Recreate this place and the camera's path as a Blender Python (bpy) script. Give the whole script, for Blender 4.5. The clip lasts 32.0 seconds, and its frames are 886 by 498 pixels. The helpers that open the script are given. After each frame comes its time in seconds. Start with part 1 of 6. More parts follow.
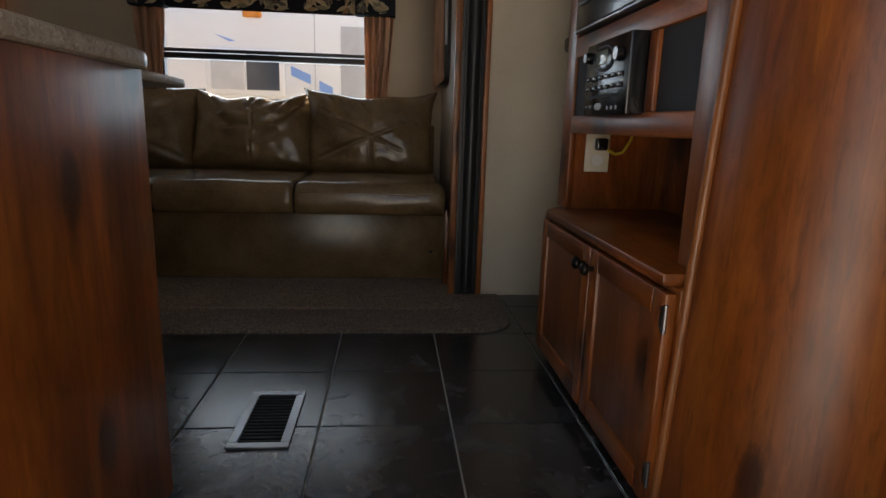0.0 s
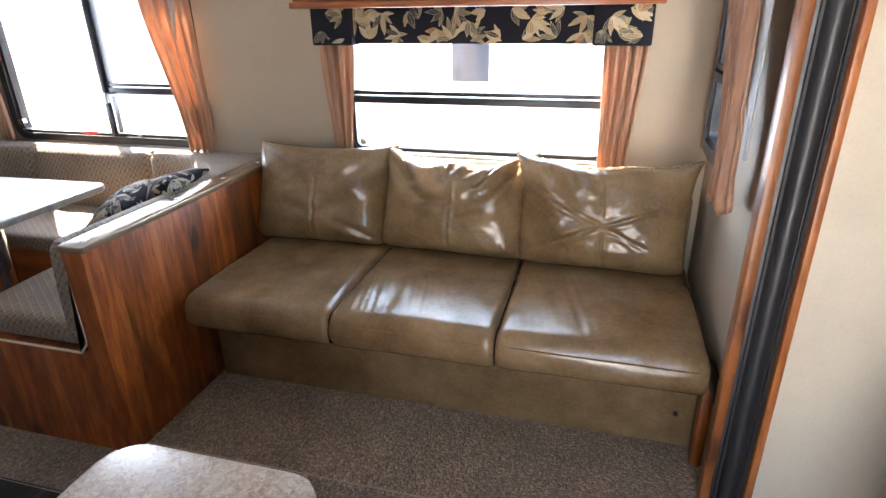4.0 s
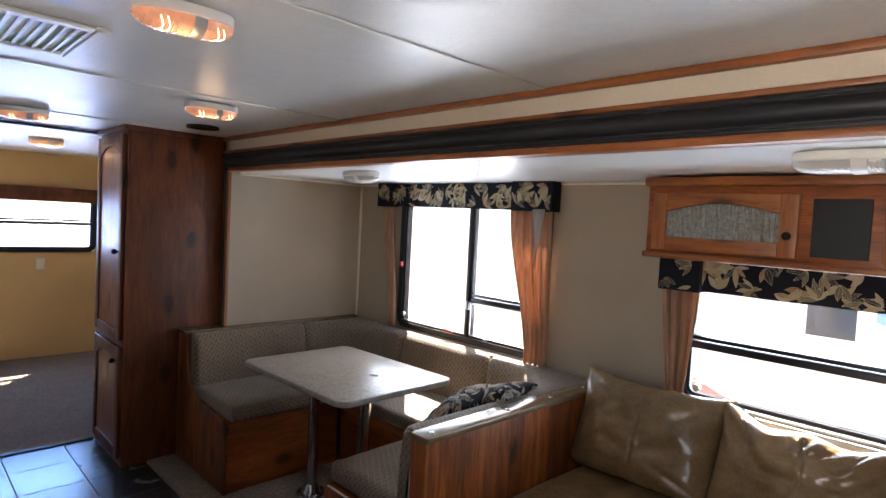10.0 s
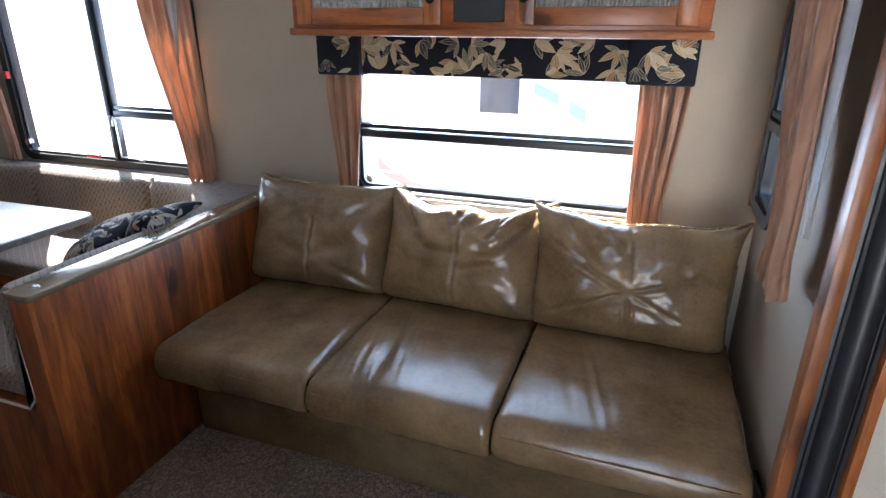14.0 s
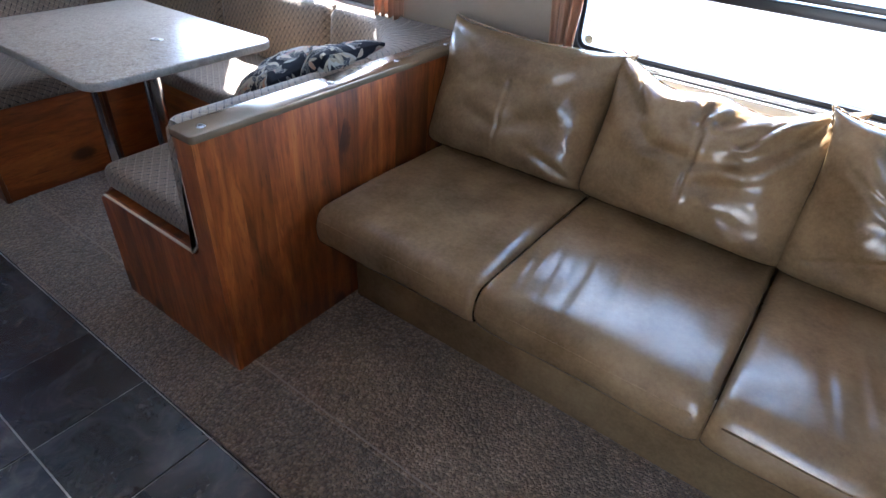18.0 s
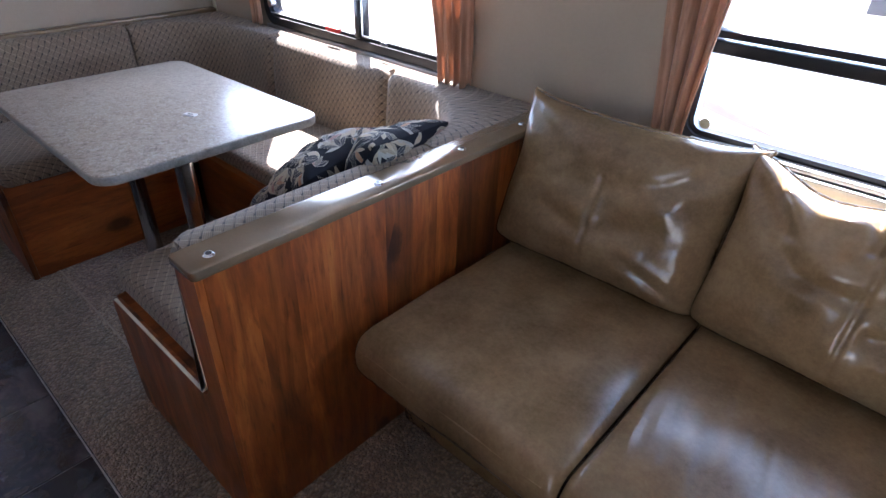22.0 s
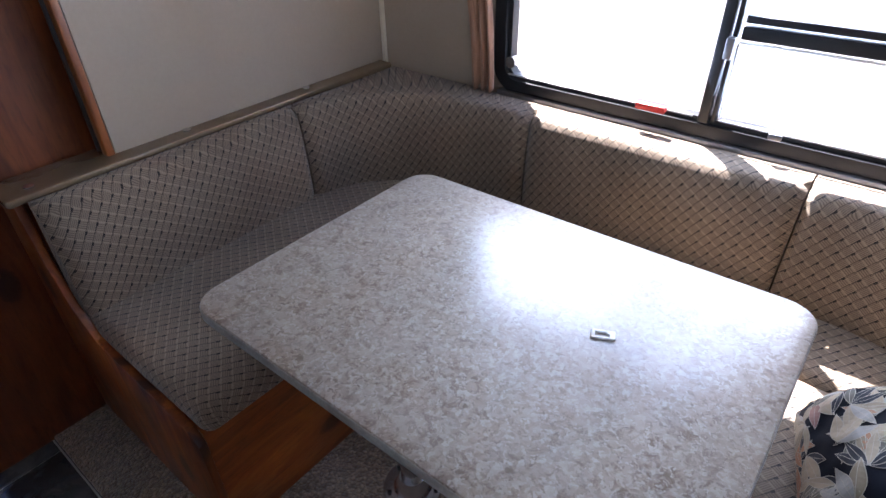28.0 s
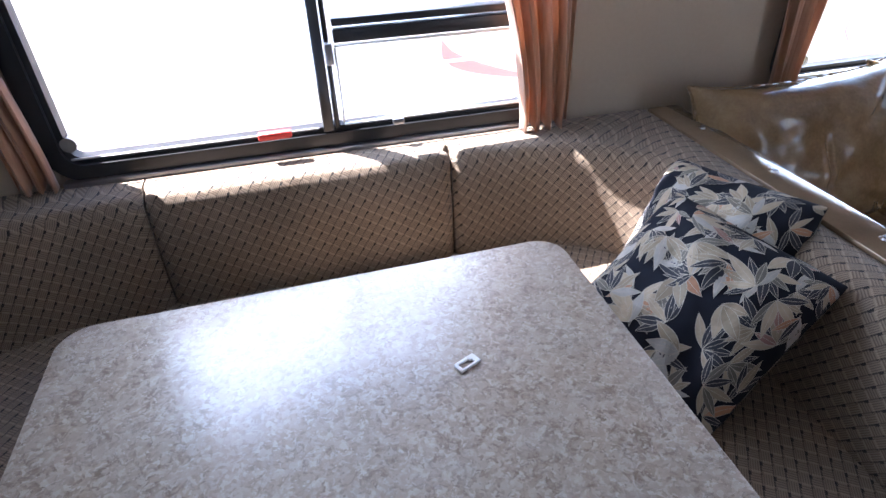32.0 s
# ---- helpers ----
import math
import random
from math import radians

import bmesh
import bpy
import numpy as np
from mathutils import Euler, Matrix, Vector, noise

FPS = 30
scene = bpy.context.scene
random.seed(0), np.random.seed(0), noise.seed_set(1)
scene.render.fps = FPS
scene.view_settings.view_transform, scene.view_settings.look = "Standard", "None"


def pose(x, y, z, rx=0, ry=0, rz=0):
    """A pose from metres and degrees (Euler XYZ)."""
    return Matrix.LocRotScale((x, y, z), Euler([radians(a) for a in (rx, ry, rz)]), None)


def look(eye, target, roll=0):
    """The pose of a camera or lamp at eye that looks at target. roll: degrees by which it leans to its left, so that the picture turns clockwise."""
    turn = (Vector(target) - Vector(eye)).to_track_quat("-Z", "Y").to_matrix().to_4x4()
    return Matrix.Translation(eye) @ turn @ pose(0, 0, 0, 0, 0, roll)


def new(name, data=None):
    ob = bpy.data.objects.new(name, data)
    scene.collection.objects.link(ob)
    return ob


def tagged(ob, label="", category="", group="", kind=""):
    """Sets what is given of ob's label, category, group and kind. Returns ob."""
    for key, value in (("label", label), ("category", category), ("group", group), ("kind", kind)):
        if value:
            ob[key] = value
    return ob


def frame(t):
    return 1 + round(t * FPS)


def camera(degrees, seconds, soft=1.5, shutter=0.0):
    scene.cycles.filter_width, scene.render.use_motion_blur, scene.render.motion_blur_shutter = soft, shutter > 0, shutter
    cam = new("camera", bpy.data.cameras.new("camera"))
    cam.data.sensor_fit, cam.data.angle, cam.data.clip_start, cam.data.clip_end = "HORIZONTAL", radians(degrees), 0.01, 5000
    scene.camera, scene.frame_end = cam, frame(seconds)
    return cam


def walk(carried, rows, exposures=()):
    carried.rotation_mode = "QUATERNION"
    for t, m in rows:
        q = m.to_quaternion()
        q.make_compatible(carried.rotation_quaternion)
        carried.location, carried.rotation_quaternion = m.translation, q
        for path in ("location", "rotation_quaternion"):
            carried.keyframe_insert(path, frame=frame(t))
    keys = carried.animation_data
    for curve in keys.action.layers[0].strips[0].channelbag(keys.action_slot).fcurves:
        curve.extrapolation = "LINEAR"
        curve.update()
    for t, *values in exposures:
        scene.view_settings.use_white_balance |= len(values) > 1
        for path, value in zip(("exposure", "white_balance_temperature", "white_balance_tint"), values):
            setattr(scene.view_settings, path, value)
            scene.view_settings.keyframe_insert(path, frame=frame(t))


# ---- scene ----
cam = camera(75.0, 32.0)
PATH = [
    (0, (-0.275, -0.342, 0.722), (-0.095, 1.605, 0.305), 1.7),
    (0.5, (-0.282, -0.074, 0.861), (-0.136, 1.872, 0.424), 1.6),
    (1, (-0.32, 0.005, 0.969), (-0.233, 1.902, 0.341), 1.9),
    (1.5, (-0.314, 0.064, 1.094), (-0.326, 1.893, 0.286), 0.8),
    (2, (-0.294, 0.162, 1.166), (-0.359, 1.956, 0.283), 0.2),
    (2.5, (-0.14, 0.36, 1.324), (-0.275, 2.153, 0.449), -0.6),
    (3, (-0.145, 0.384, 1.396), (-0.302, 2.187, 0.544), -0.4),
    (3.5, (-0.324, 0.482, 1.436), (-0.545, 2.287, 0.604), -0.6),
    (4, (-0.42, 0.554, 1.425), (-0.908, 2.332, 0.649), -0.9),
    (4.5, (-0.471, 0.678, 1.355), (-1.292, 2.36, 0.65), -1.1),
    (6.5, (-0.48, 0.332, 1.47), (-1.781, 1.686, 0.781), -1.9),
    (7, (-0.452, 0.294, 1.469), (-1.87, 1.632, 1.022), -1.6),
    (7.5, (-0.455, 0.283, 1.619), (-1.853, 1.707, 1.478), -1.1),
    (8, (-0.411, 0.35, 1.709), (-1.747, 1.834, 1.811), -0.9),
    (8.5, (-0.403, 0.357, 1.708), (-1.682, 1.876, 1.947), -0.3),
    (9, (-0.399, 0.357, 1.709), (-1.682, 1.873, 1.947), 0.2),
    (9.5, (-0.415, 0.384, 1.698), (-1.773, 1.85, 1.792), 1.8),
    (10, (-0.473, 0.458, 1.531), (-1.903, 1.852, 1.429), 3.0),
    (10.5, (-0.485, 0.51, 1.518), (-1.919, 1.88, 1.259), 3.5),
    (11, (-0.44, 0.523, 1.512), (-1.838, 1.906, 1.148), 2.3),
    (11.5, (-0.463, 0.569, 1.499), (-1.823, 1.978, 1.092), 1.8),
    (12, (-0.493, 0.7, 1.488), (-1.796, 2.148, 1.036), 1.2),
    (12.5, (-0.475, 0.808, 1.502), (-1.581, 2.382, 0.956), 0.4),
    (13, (-0.475, 0.772, 1.5), (-1.296, 2.485, 0.876), 0.8),
    (13.5, (-0.436, 0.707, 1.48), (-1.117, 2.469, 0.823), 0.8),
    (14, (-0.385, 0.862, 1.445), (-1.004, 2.626, 0.734), 0.4),
    (14.5, (-0.27, 1.035, 1.438), (-0.779, 2.767, 0.576), 0.6),
    (16.5, (-0.631, 1.202, 1.302), (-1.274, 2.652, 0.084), 3.2),
    (17, (-0.642, 1.268, 1.321), (-1.546, 2.588, 0.121), 3.2),
    (17.5, (-0.696, 1.211, 1.335), (-1.677, 2.518, 0.182), 3.8),
    (18, (-0.695, 1.144, 1.367), (-1.629, 2.482, 0.21), 3.7),
    (18.5, (-0.673, 1.155, 1.362), (-1.566, 2.528, 0.214), 3.7),
    (19, (-0.69, 1.15, 1.368), (-1.535, 2.553, 0.221), 3.6),
    (19.5, (-0.692, 1.162, 1.36), (-1.491, 2.593, 0.214), 3.6),
    (20, (-0.695, 1.181, 1.357), (-1.477, 2.631, 0.224), 3.8),
    (20.5, (-0.739, 1.169, 1.381), (-1.563, 2.614, 0.27), 3.5),
    (21, (-0.787, 1.282, 1.4), (-1.763, 2.634, 0.295), 2.6),
    (21.5, (-0.885, 1.453, 1.398), (-1.939, 2.753, 0.303), 2.2),
    (22, (-0.991, 1.468, 1.379), (-2.111, 2.721, 0.295), 1.8),
    (22.5, (-1.077, 1.47, 1.393), (-2.257, 2.664, 0.305), 1.5),
    (23, (-1.23, 1.607, 1.384), (-2.455, 2.753, 0.295), 1.4),
    (23.5, (-1.325, 1.652, 1.383), (-2.577, 2.766, 0.292), 1.9),
    (24, (-1.463, 1.561, 1.368), (-2.727, 2.668, 0.283), 2.6),
    (24.5, (-1.564, 1.467, 1.396), (-2.837, 2.56, 0.307), 3.0),
    (25, (-1.725, 1.516, 1.364), (-3.019, 2.571, 0.262), 1.5),
    (25.5, (-1.895, 1.604, 1.338), (-3.187, 2.669, 0.244), 1.1),
    (27.5, (-2.336, 1.508, 1.405), (-3.441, 2.73, 0.272), -0.6),
    (28, (-2.469, 1.495, 1.422), (-3.515, 2.758, 0.277), -1.2),
    (28.5, (-2.624, 1.337, 1.483), (-3.611, 2.631, 0.322), -2.6),
    (29, (-2.785, 1.322, 1.508), (-3.683, 2.732, 0.41), -1.9),
    (29.5, (-2.98, 1.519, 1.545), (-3.871, 2.931, 0.445), -3.4),
    (30, (-3.046, 1.574, 1.534), (-3.744, 3.08, 0.418), -2.9),
    (30.5, (-3.197, 1.524, 1.561), (-3.464, 3.114, 0.377), -1.0),
    (31, (-3.127, 1.47, 1.519), (-3.117, 3.1, 0.36), -0.7),
    (31.5, (-3.025, 1.505, 1.456), (-2.864, 3.117, 0.283), -1.2),
    (32, (-2.903, 1.598, 1.403), (-2.505, 3.195, 0.268), -2.0),
]
EXPOSURES = [(0.0, 1.7, 7350, 14), (0.3, 2.21, 7300, 14), (0.7, 2.91, 7600, 16), (1.2, 3.71, 7400, 14), (2.0, 4.01, 6900, 14), (3.0, 4.45, 7200, 19), (4.0, 4.45, 6500, 15), (5.5, 3.91, 6400, 12), (7.0, 3.61, 7000, 16), (8.0, 3.36, 6200, 14), (9.0, 2.92, 6050, 12), (9.5, 2.95, 6200, 13), (10.0, 3.36, 6800, 16), (11.0, 3.49, 6850, 18), (12.0, 3.73, 6500, 18), (13.0, 4.2, 6100, 17), (14.5, 3.61, 5600, 12), (16.5, 4.2, 5120, 13), (17.0, 4.75, 5270, 13), (17.5, 4.55, 5320, 13), (18.0, 4.22, 5420, 14), (19.0, 4.46, 5320, 18), (20.0, 4.48, 5370, 18), (21.0, 4.34, 5620, 18), (23.0, 3.64, 5600, 21), (24.0, 3.95, 5660, 22), (25.0, 4.21, 5710, 22), (25.5, 4.36, 5710, 20), (28.0, 3.83, 5720, 20), (32.0, 3.62, 5720, 20)]
walk(cam, [(t, look(eye, target, roll)) for t, eye, target, roll in PATH], EXPOSURES)

# ==== place ====

# ---- world, sun and exposure ----
SUN_DIR = Vector((-0.76 * 0.616, 0.65 * 0.616, 0.788))   # towards the sun
world = bpy.data.worlds.new("sky")
scene.world = world
world.use_nodes = True
_wn = world.node_tree.nodes
_sky = _wn.new("ShaderNodeTexSky")
_sky.sky_type = "NISHITA"
_sky.sun_disc = False
_sky.sun_elevation = math.asin(SUN_DIR.normalized().z)
_sky.sun_rotation = math.atan2(SUN_DIR.x, SUN_DIR.y)
world.node_tree.links.new(_sky.outputs[0], _wn["Background"].inputs[0])
_wn["Background"].inputs[1].default_value = 0.09
sun_data = bpy.data.lights.new("sun", "SUN")
sun_data.energy, sun_data.angle, sun_data.color = 5.0, radians(0.6), (1.0, 0.94, 0.84)
sun_lamp = new("sun", sun_data)
sun_lamp.matrix_world = look(SUN_DIR * 20, (0, 0, 0))


def window_light(name, centre, facing, w, h, watts, colour=(0.66, 0.83, 1.0)):
    """Sky light that enters at a window's opening."""
    d = bpy.data.lights.new(name, "AREA")
    d.shape, d.size, d.size_y, d.energy, d.color = "RECTANGLE", w, h, watts, colour
    ob = new(name, d)
    c = Vector(centre)
    ob.matrix_world = look(c, c + Vector(facing))
    return ob


window_light("window_light_dinette", (-2.87, 3.07, 1.22), (0.65, -1, 0.35), 1.15, 0.75, 2.1, (0.68, 0.83, 1.0))
window_light("window_light_sofa", (-0.95, 3.07, 1.05), (0, -1, 0.25), 1.08, 0.42, 1.75, (0.58, 0.79, 1.0))
window_light("window_light_end", (0.07, 2.69, 1.2), (-1, 0, -0.15), 0.36, 0.5, 0.2)
window_light("window_light_bedroom", (-7.2, 1.35, 1.28), (1, 0, -0.1), 1.2, 0.42, 3.5, (0.12, 0.38, 1.0))
# warm fill added at an assumed, unseen side window to brighten the bedroom
window_light("bedroom_side_fill", (-6.1, -0.52, 1.25), (0, 1, -0.15), 0.9, 0.45, 0.8, (1.0, 0.95, 0.86))
window_light("door_light", (-0.25, -0.62, 0.9), (0, 1, 0), 0.6, 1.6, 0.6, (1.0, 0.95, 0.88))


# ---- small helpers ----
def box(x0, y0, z0, x1, y1, z1, bev=0.0, seg=2, bm=None):
    """A box between two corners, its edges rounded by bev."""
    b = bmesh.new()
    bmesh.ops.create_cube(b, size=1.0, matrix=Matrix.Translation(((x0 + x1) / 2, (y0 + y1) / 2, (z0 + z1) / 2)) @ Matrix.Diagonal((abs(x1 - x0), abs(y1 - y0), abs(z1 - z0), 1)))
    if bev:
        bmesh.ops.bevel(b, geom=b.edges[:], offset=bev, segments=seg, affect="EDGES", profile=0.5)
    return merge(bm, b)


def merge(bm, b):
    """Adds the bmesh b to bm, if there is one."""
    if bm is None:
        return b
    tmp = bpy.data.meshes.new("tmp")
    b.to_mesh(tmp)
    b.free()
    bm.from_mesh(tmp)
    bpy.data.meshes.remove(tmp)
    return bm


def rod(a, b, r, seg=16, r2=None, bm=None):
    """A round bar from a to b."""
    a, b = Vector(a), Vector(b)
    o = bmesh.new()
    m = Matrix.Translation((a + b) / 2) @ (b - a).to_track_quat("Z", "Y").to_matrix().to_4x4()
    bmesh.ops.create_cone(o, cap_ends=True, segments=seg, radius1=r, radius2=r if r2 is None else r2, depth=(b - a).length, matrix=m)
    return merge(bm, o)


def ball(c, r, squash=(1, 1, 1), seg=16, bm=None):
    o = bmesh.new()
    bmesh.ops.create_uvsphere(o, u_segments=seg, v_segments=max(6, seg // 2), radius=r, matrix=Matrix.Translation(c) @ Matrix.Diagonal((*squash, 1)))
    return merge(bm, o)


def prism(outline, axis, a, b, bev=0.0, bm=None):
    """A plate with the given outline, drawn across the axis and reaching from a to b along it. Outline: (y, z), (x, z) or (x, y)."""
    put = {"x": lambda u, v, w: (w, u, v), "y": lambda u, v, w: (u, w, v), "z": lambda u, v, w: (u, v, w)}[axis]
    o = bmesh.new()
    lo = [o.verts.new(put(u, v, a)) for u, v in outline]
    hi = [o.verts.new(put(u, v, b)) for u, v in outline]
    n = len(outline)
    o.faces.new(lo[::-1])
    o.faces.new(hi)
    for i in range(n):
        o.faces.new((lo[i], lo[(i + 1) % n], hi[(i + 1) % n], hi[i]))
    bmesh.ops.recalc_face_normals(o, faces=o.faces[:])
    if bev:
        sharp = [e for e in o.edges if e.calc_face_angle(0) > 0.6]
        bmesh.ops.bevel(o, geom=sharp, offset=bev, segments=2, affect="EDGES", profile=0.5)
    return merge(bm, o)


def round_rect(x0, y0, x1, y1, r, n=6):
    """Outline of a rectangle with rounded corners; r may be four radii, from the low-low corner round."""
    rs = r if isinstance(r, (tuple, list)) else (r,) * 4
    out = []
    for (cx, cy, sx, sy, a0), q in zip(((x0, y0, 1, 1, 180), (x1, y0, -1, 1, 270), (x1, y1, -1, -1, 0), (x0, y1, 1, -1, 90)), rs):
        if q < 1e-4:
            out.append((cx, cy))
            continue
        for k in range(n + 1):
            a = radians(a0 + 90 * k / n)
            out.append((cx + sx * q + q * math.cos(a), cy + sy * q + q * math.sin(a)))
    return out


def sheet(fn, nu, nv, wrap_u=False, bm=None, uv=None):
    """A grid of faces over u and v in 0..1; fn gives the place. uv: gives the texture place in metres."""
    o = bm or bmesh.new()
    layer = o.loops.layers.uv.verify()
    cols = nu if wrap_u else nu + 1
    at = [[o.verts.new(fn(i / nu, j / nv)) for i in range(cols)] for j in range(nv + 1)]
    for j in range(nv):
        for i in range(nu):
            k = (i + 1) % cols
            f = o.faces.new((at[j][i], at[j][k], at[j + 1][k], at[j + 1][i]))
            f.smooth = True
            if uv:
                for loop, (p, q) in zip(f.loops, ((i, j), (i + 1, j), (i + 1, j + 1), (i, j + 1))):
                    loop[layer].uv = uv(p / nu, q / nv)
    return o


def part(name, bm, material, parent=None, label="", smooth=None, kind=""):
    """Links a bmesh as one mesh object, under a thing or a part of it if one is given."""
    me = bpy.data.meshes.new(name)
    bmesh.ops.recalc_face_normals(bm, faces=bm.faces[:])
    bm.to_mesh(me)
    bm.free()
    me.materials.append(material)
    if smooth is None:
        me.shade_smooth()
        me.set_sharp_from_angle(angle=radians(38))
    elif smooth:
        me.shade_smooth()
    ob = new(name, me)
    if parent is not None:
        ob.parent = parent
        if parent.parent is None:
            ob.matrix_parent_inverse = parent.matrix_basis.inverted()
    return tagged(ob, label=label, kind=kind)


def thing(name, label, category, group="", base=(0, 0, 0)):
    """An empty that gathers the parts of one thing."""
    ob = new(name)
    ob.empty_display_size = 0.1
    ob.location = base
    return tagged(ob, label=label, category=category, group=group)


def structure(name, bm, material, label="", smooth=None):
    return part(name, bm, material, None, label, smooth, kind="structure")


def wall_bm(axis, at, thick, a0, a1, z0, z1, holes=()):
    """A wall across an axis ("x" or "y") from at to at + thick, with rectangular holes (a0, z0, a1, z1) right through it."""
    xs = sorted({a0, a1, *[h[0] for h in holes], *[h[2] for h in holes]})
    zs = sorted({z0, z1, *[h[1] for h in holes], *[h[3] for h in holes]})
    bm = bmesh.new()
    for i in range(len(xs) - 1):
        for j in range(len(zs) - 1):
            cx, cz = (xs[i] + xs[i + 1]) / 2, (zs[j] + zs[j + 1]) / 2
            if any(h[0] < cx < h[2] and h[1] < cz < h[3] for h in holes):
                continue
            if axis == "y":
                box(xs[i], at, zs[j], xs[i + 1], at + thick, zs[j + 1], bm=bm)
            else:
                box(at, xs[i], zs[j], at + thick, xs[i + 1], zs[j + 1], bm=bm)
    bmesh.ops.remove_doubles(bm, verts=bm.verts[:], dist=1e-4)
    inner = {}
    for f in bm.faces:
        c = f.calc_center_median()
        inner.setdefault((round(c.x, 4), round(c.y, 4), round(c.z, 4)), []).append(f)
    bmesh.ops.delete(bm, geom=[f for fs in inner.values() if len(fs) > 1 for f in fs], context="FACES")
    return bm


# ---- materials ----
class Nodes:
    """Short hand for building a node material."""

    def __init__(self, name):
        self.m = bpy.data.materials.new(name)
        self.m.use_nodes = True
        self.t = self.m.node_tree
        self.b = self.t.nodes["Principled BSDF"]

    def put(self, sock, v):
        if isinstance(v, bpy.types.NodeSocket):
            self.t.links.new(v, sock)
        elif v is not None:
            if isinstance(v, (tuple, list)) and sock.type == "RGBA" and len(v) == 3:
                v = (*v, 1)
            sock.default_value = v

    def node(self, kind, props=None, **ins):
        n = self.t.nodes.new("ShaderNode" + kind)
        for k, v in (props or {}).items():
            setattr(n, k, v)
        for k, v in ins.items():
            key = int(k[1:]) if k[0] == "i" and k[1:].isdigit() else k.replace("_", " ")
            self.put(n.inputs[key], v)
        return n

    def coord(self, which="Object", scale=(1, 1, 1), rot=(0, 0, 0)):
        tc = self.node("TexCoord")
        mp = self.node("Mapping", Vector=tc.outputs[which])
        mp.inputs["Scale"].default_value = scale
        mp.inputs["Rotation"].default_value = rot
        return mp.outputs[0]

    def noise(self, vec, scale, detail=4, rough=0.55, dist=0.0):
        return self.node("TexNoise", Vector=vec, Scale=scale, Detail=detail, Roughness=rough, Distortion=dist).outputs[0]

    def ramp(self, fac, stops, hard=False):
        n = self.node("ValToRGB", Fac=fac)
        r = n.color_ramp
        r.interpolation = "CONSTANT" if hard else "LINEAR"
        while len(r.elements) < len(stops):
            r.elements.new(0.5)
        for e, (p, c) in zip(r.elements, stops):
            e.position = p
            e.color = (*c, 1) if isinstance(c, (tuple, list)) else (c, c, c, 1)
        return n.outputs[0]

    def mix(self, fac, a, b, mode="MIX"):
        n = self.node("Mix", {"data_type": "RGBA", "blend_type": mode})
        self.put(n.inputs[0], fac)
        self.put(n.inputs[6], a)
        self.put(n.inputs[7], b)
        return n.outputs[2]

    def math(self, op, a, b=None, c=None):
        n = self.node("Math", {"operation": op})
        for s, v in zip(n.inputs, (a, b, c)):
            self.put(s, v)
        return n.outputs[0]

    def bump(self, height, strength=0.2, distance=0.002, under=None):
        n = self.node("Bump", Strength=strength, Distance=distance, Height=height)
        if under is not None:
            self.put(n.inputs["Normal"], under)
        return n.outputs[0]

    def done(self, color=None, rough=None, normal=None, metal=None, **more):
        self.put(self.b.inputs["Base Color"], color)
        self.put(self.b.inputs["Roughness"], rough)
        self.put(self.b.inputs["Normal"], normal)
        self.put(self.b.inputs["Metallic"], metal)
        for k, v in more.items():
            self.put(self.b.inputs[k.replace("_", " ")], v)
        return self.m


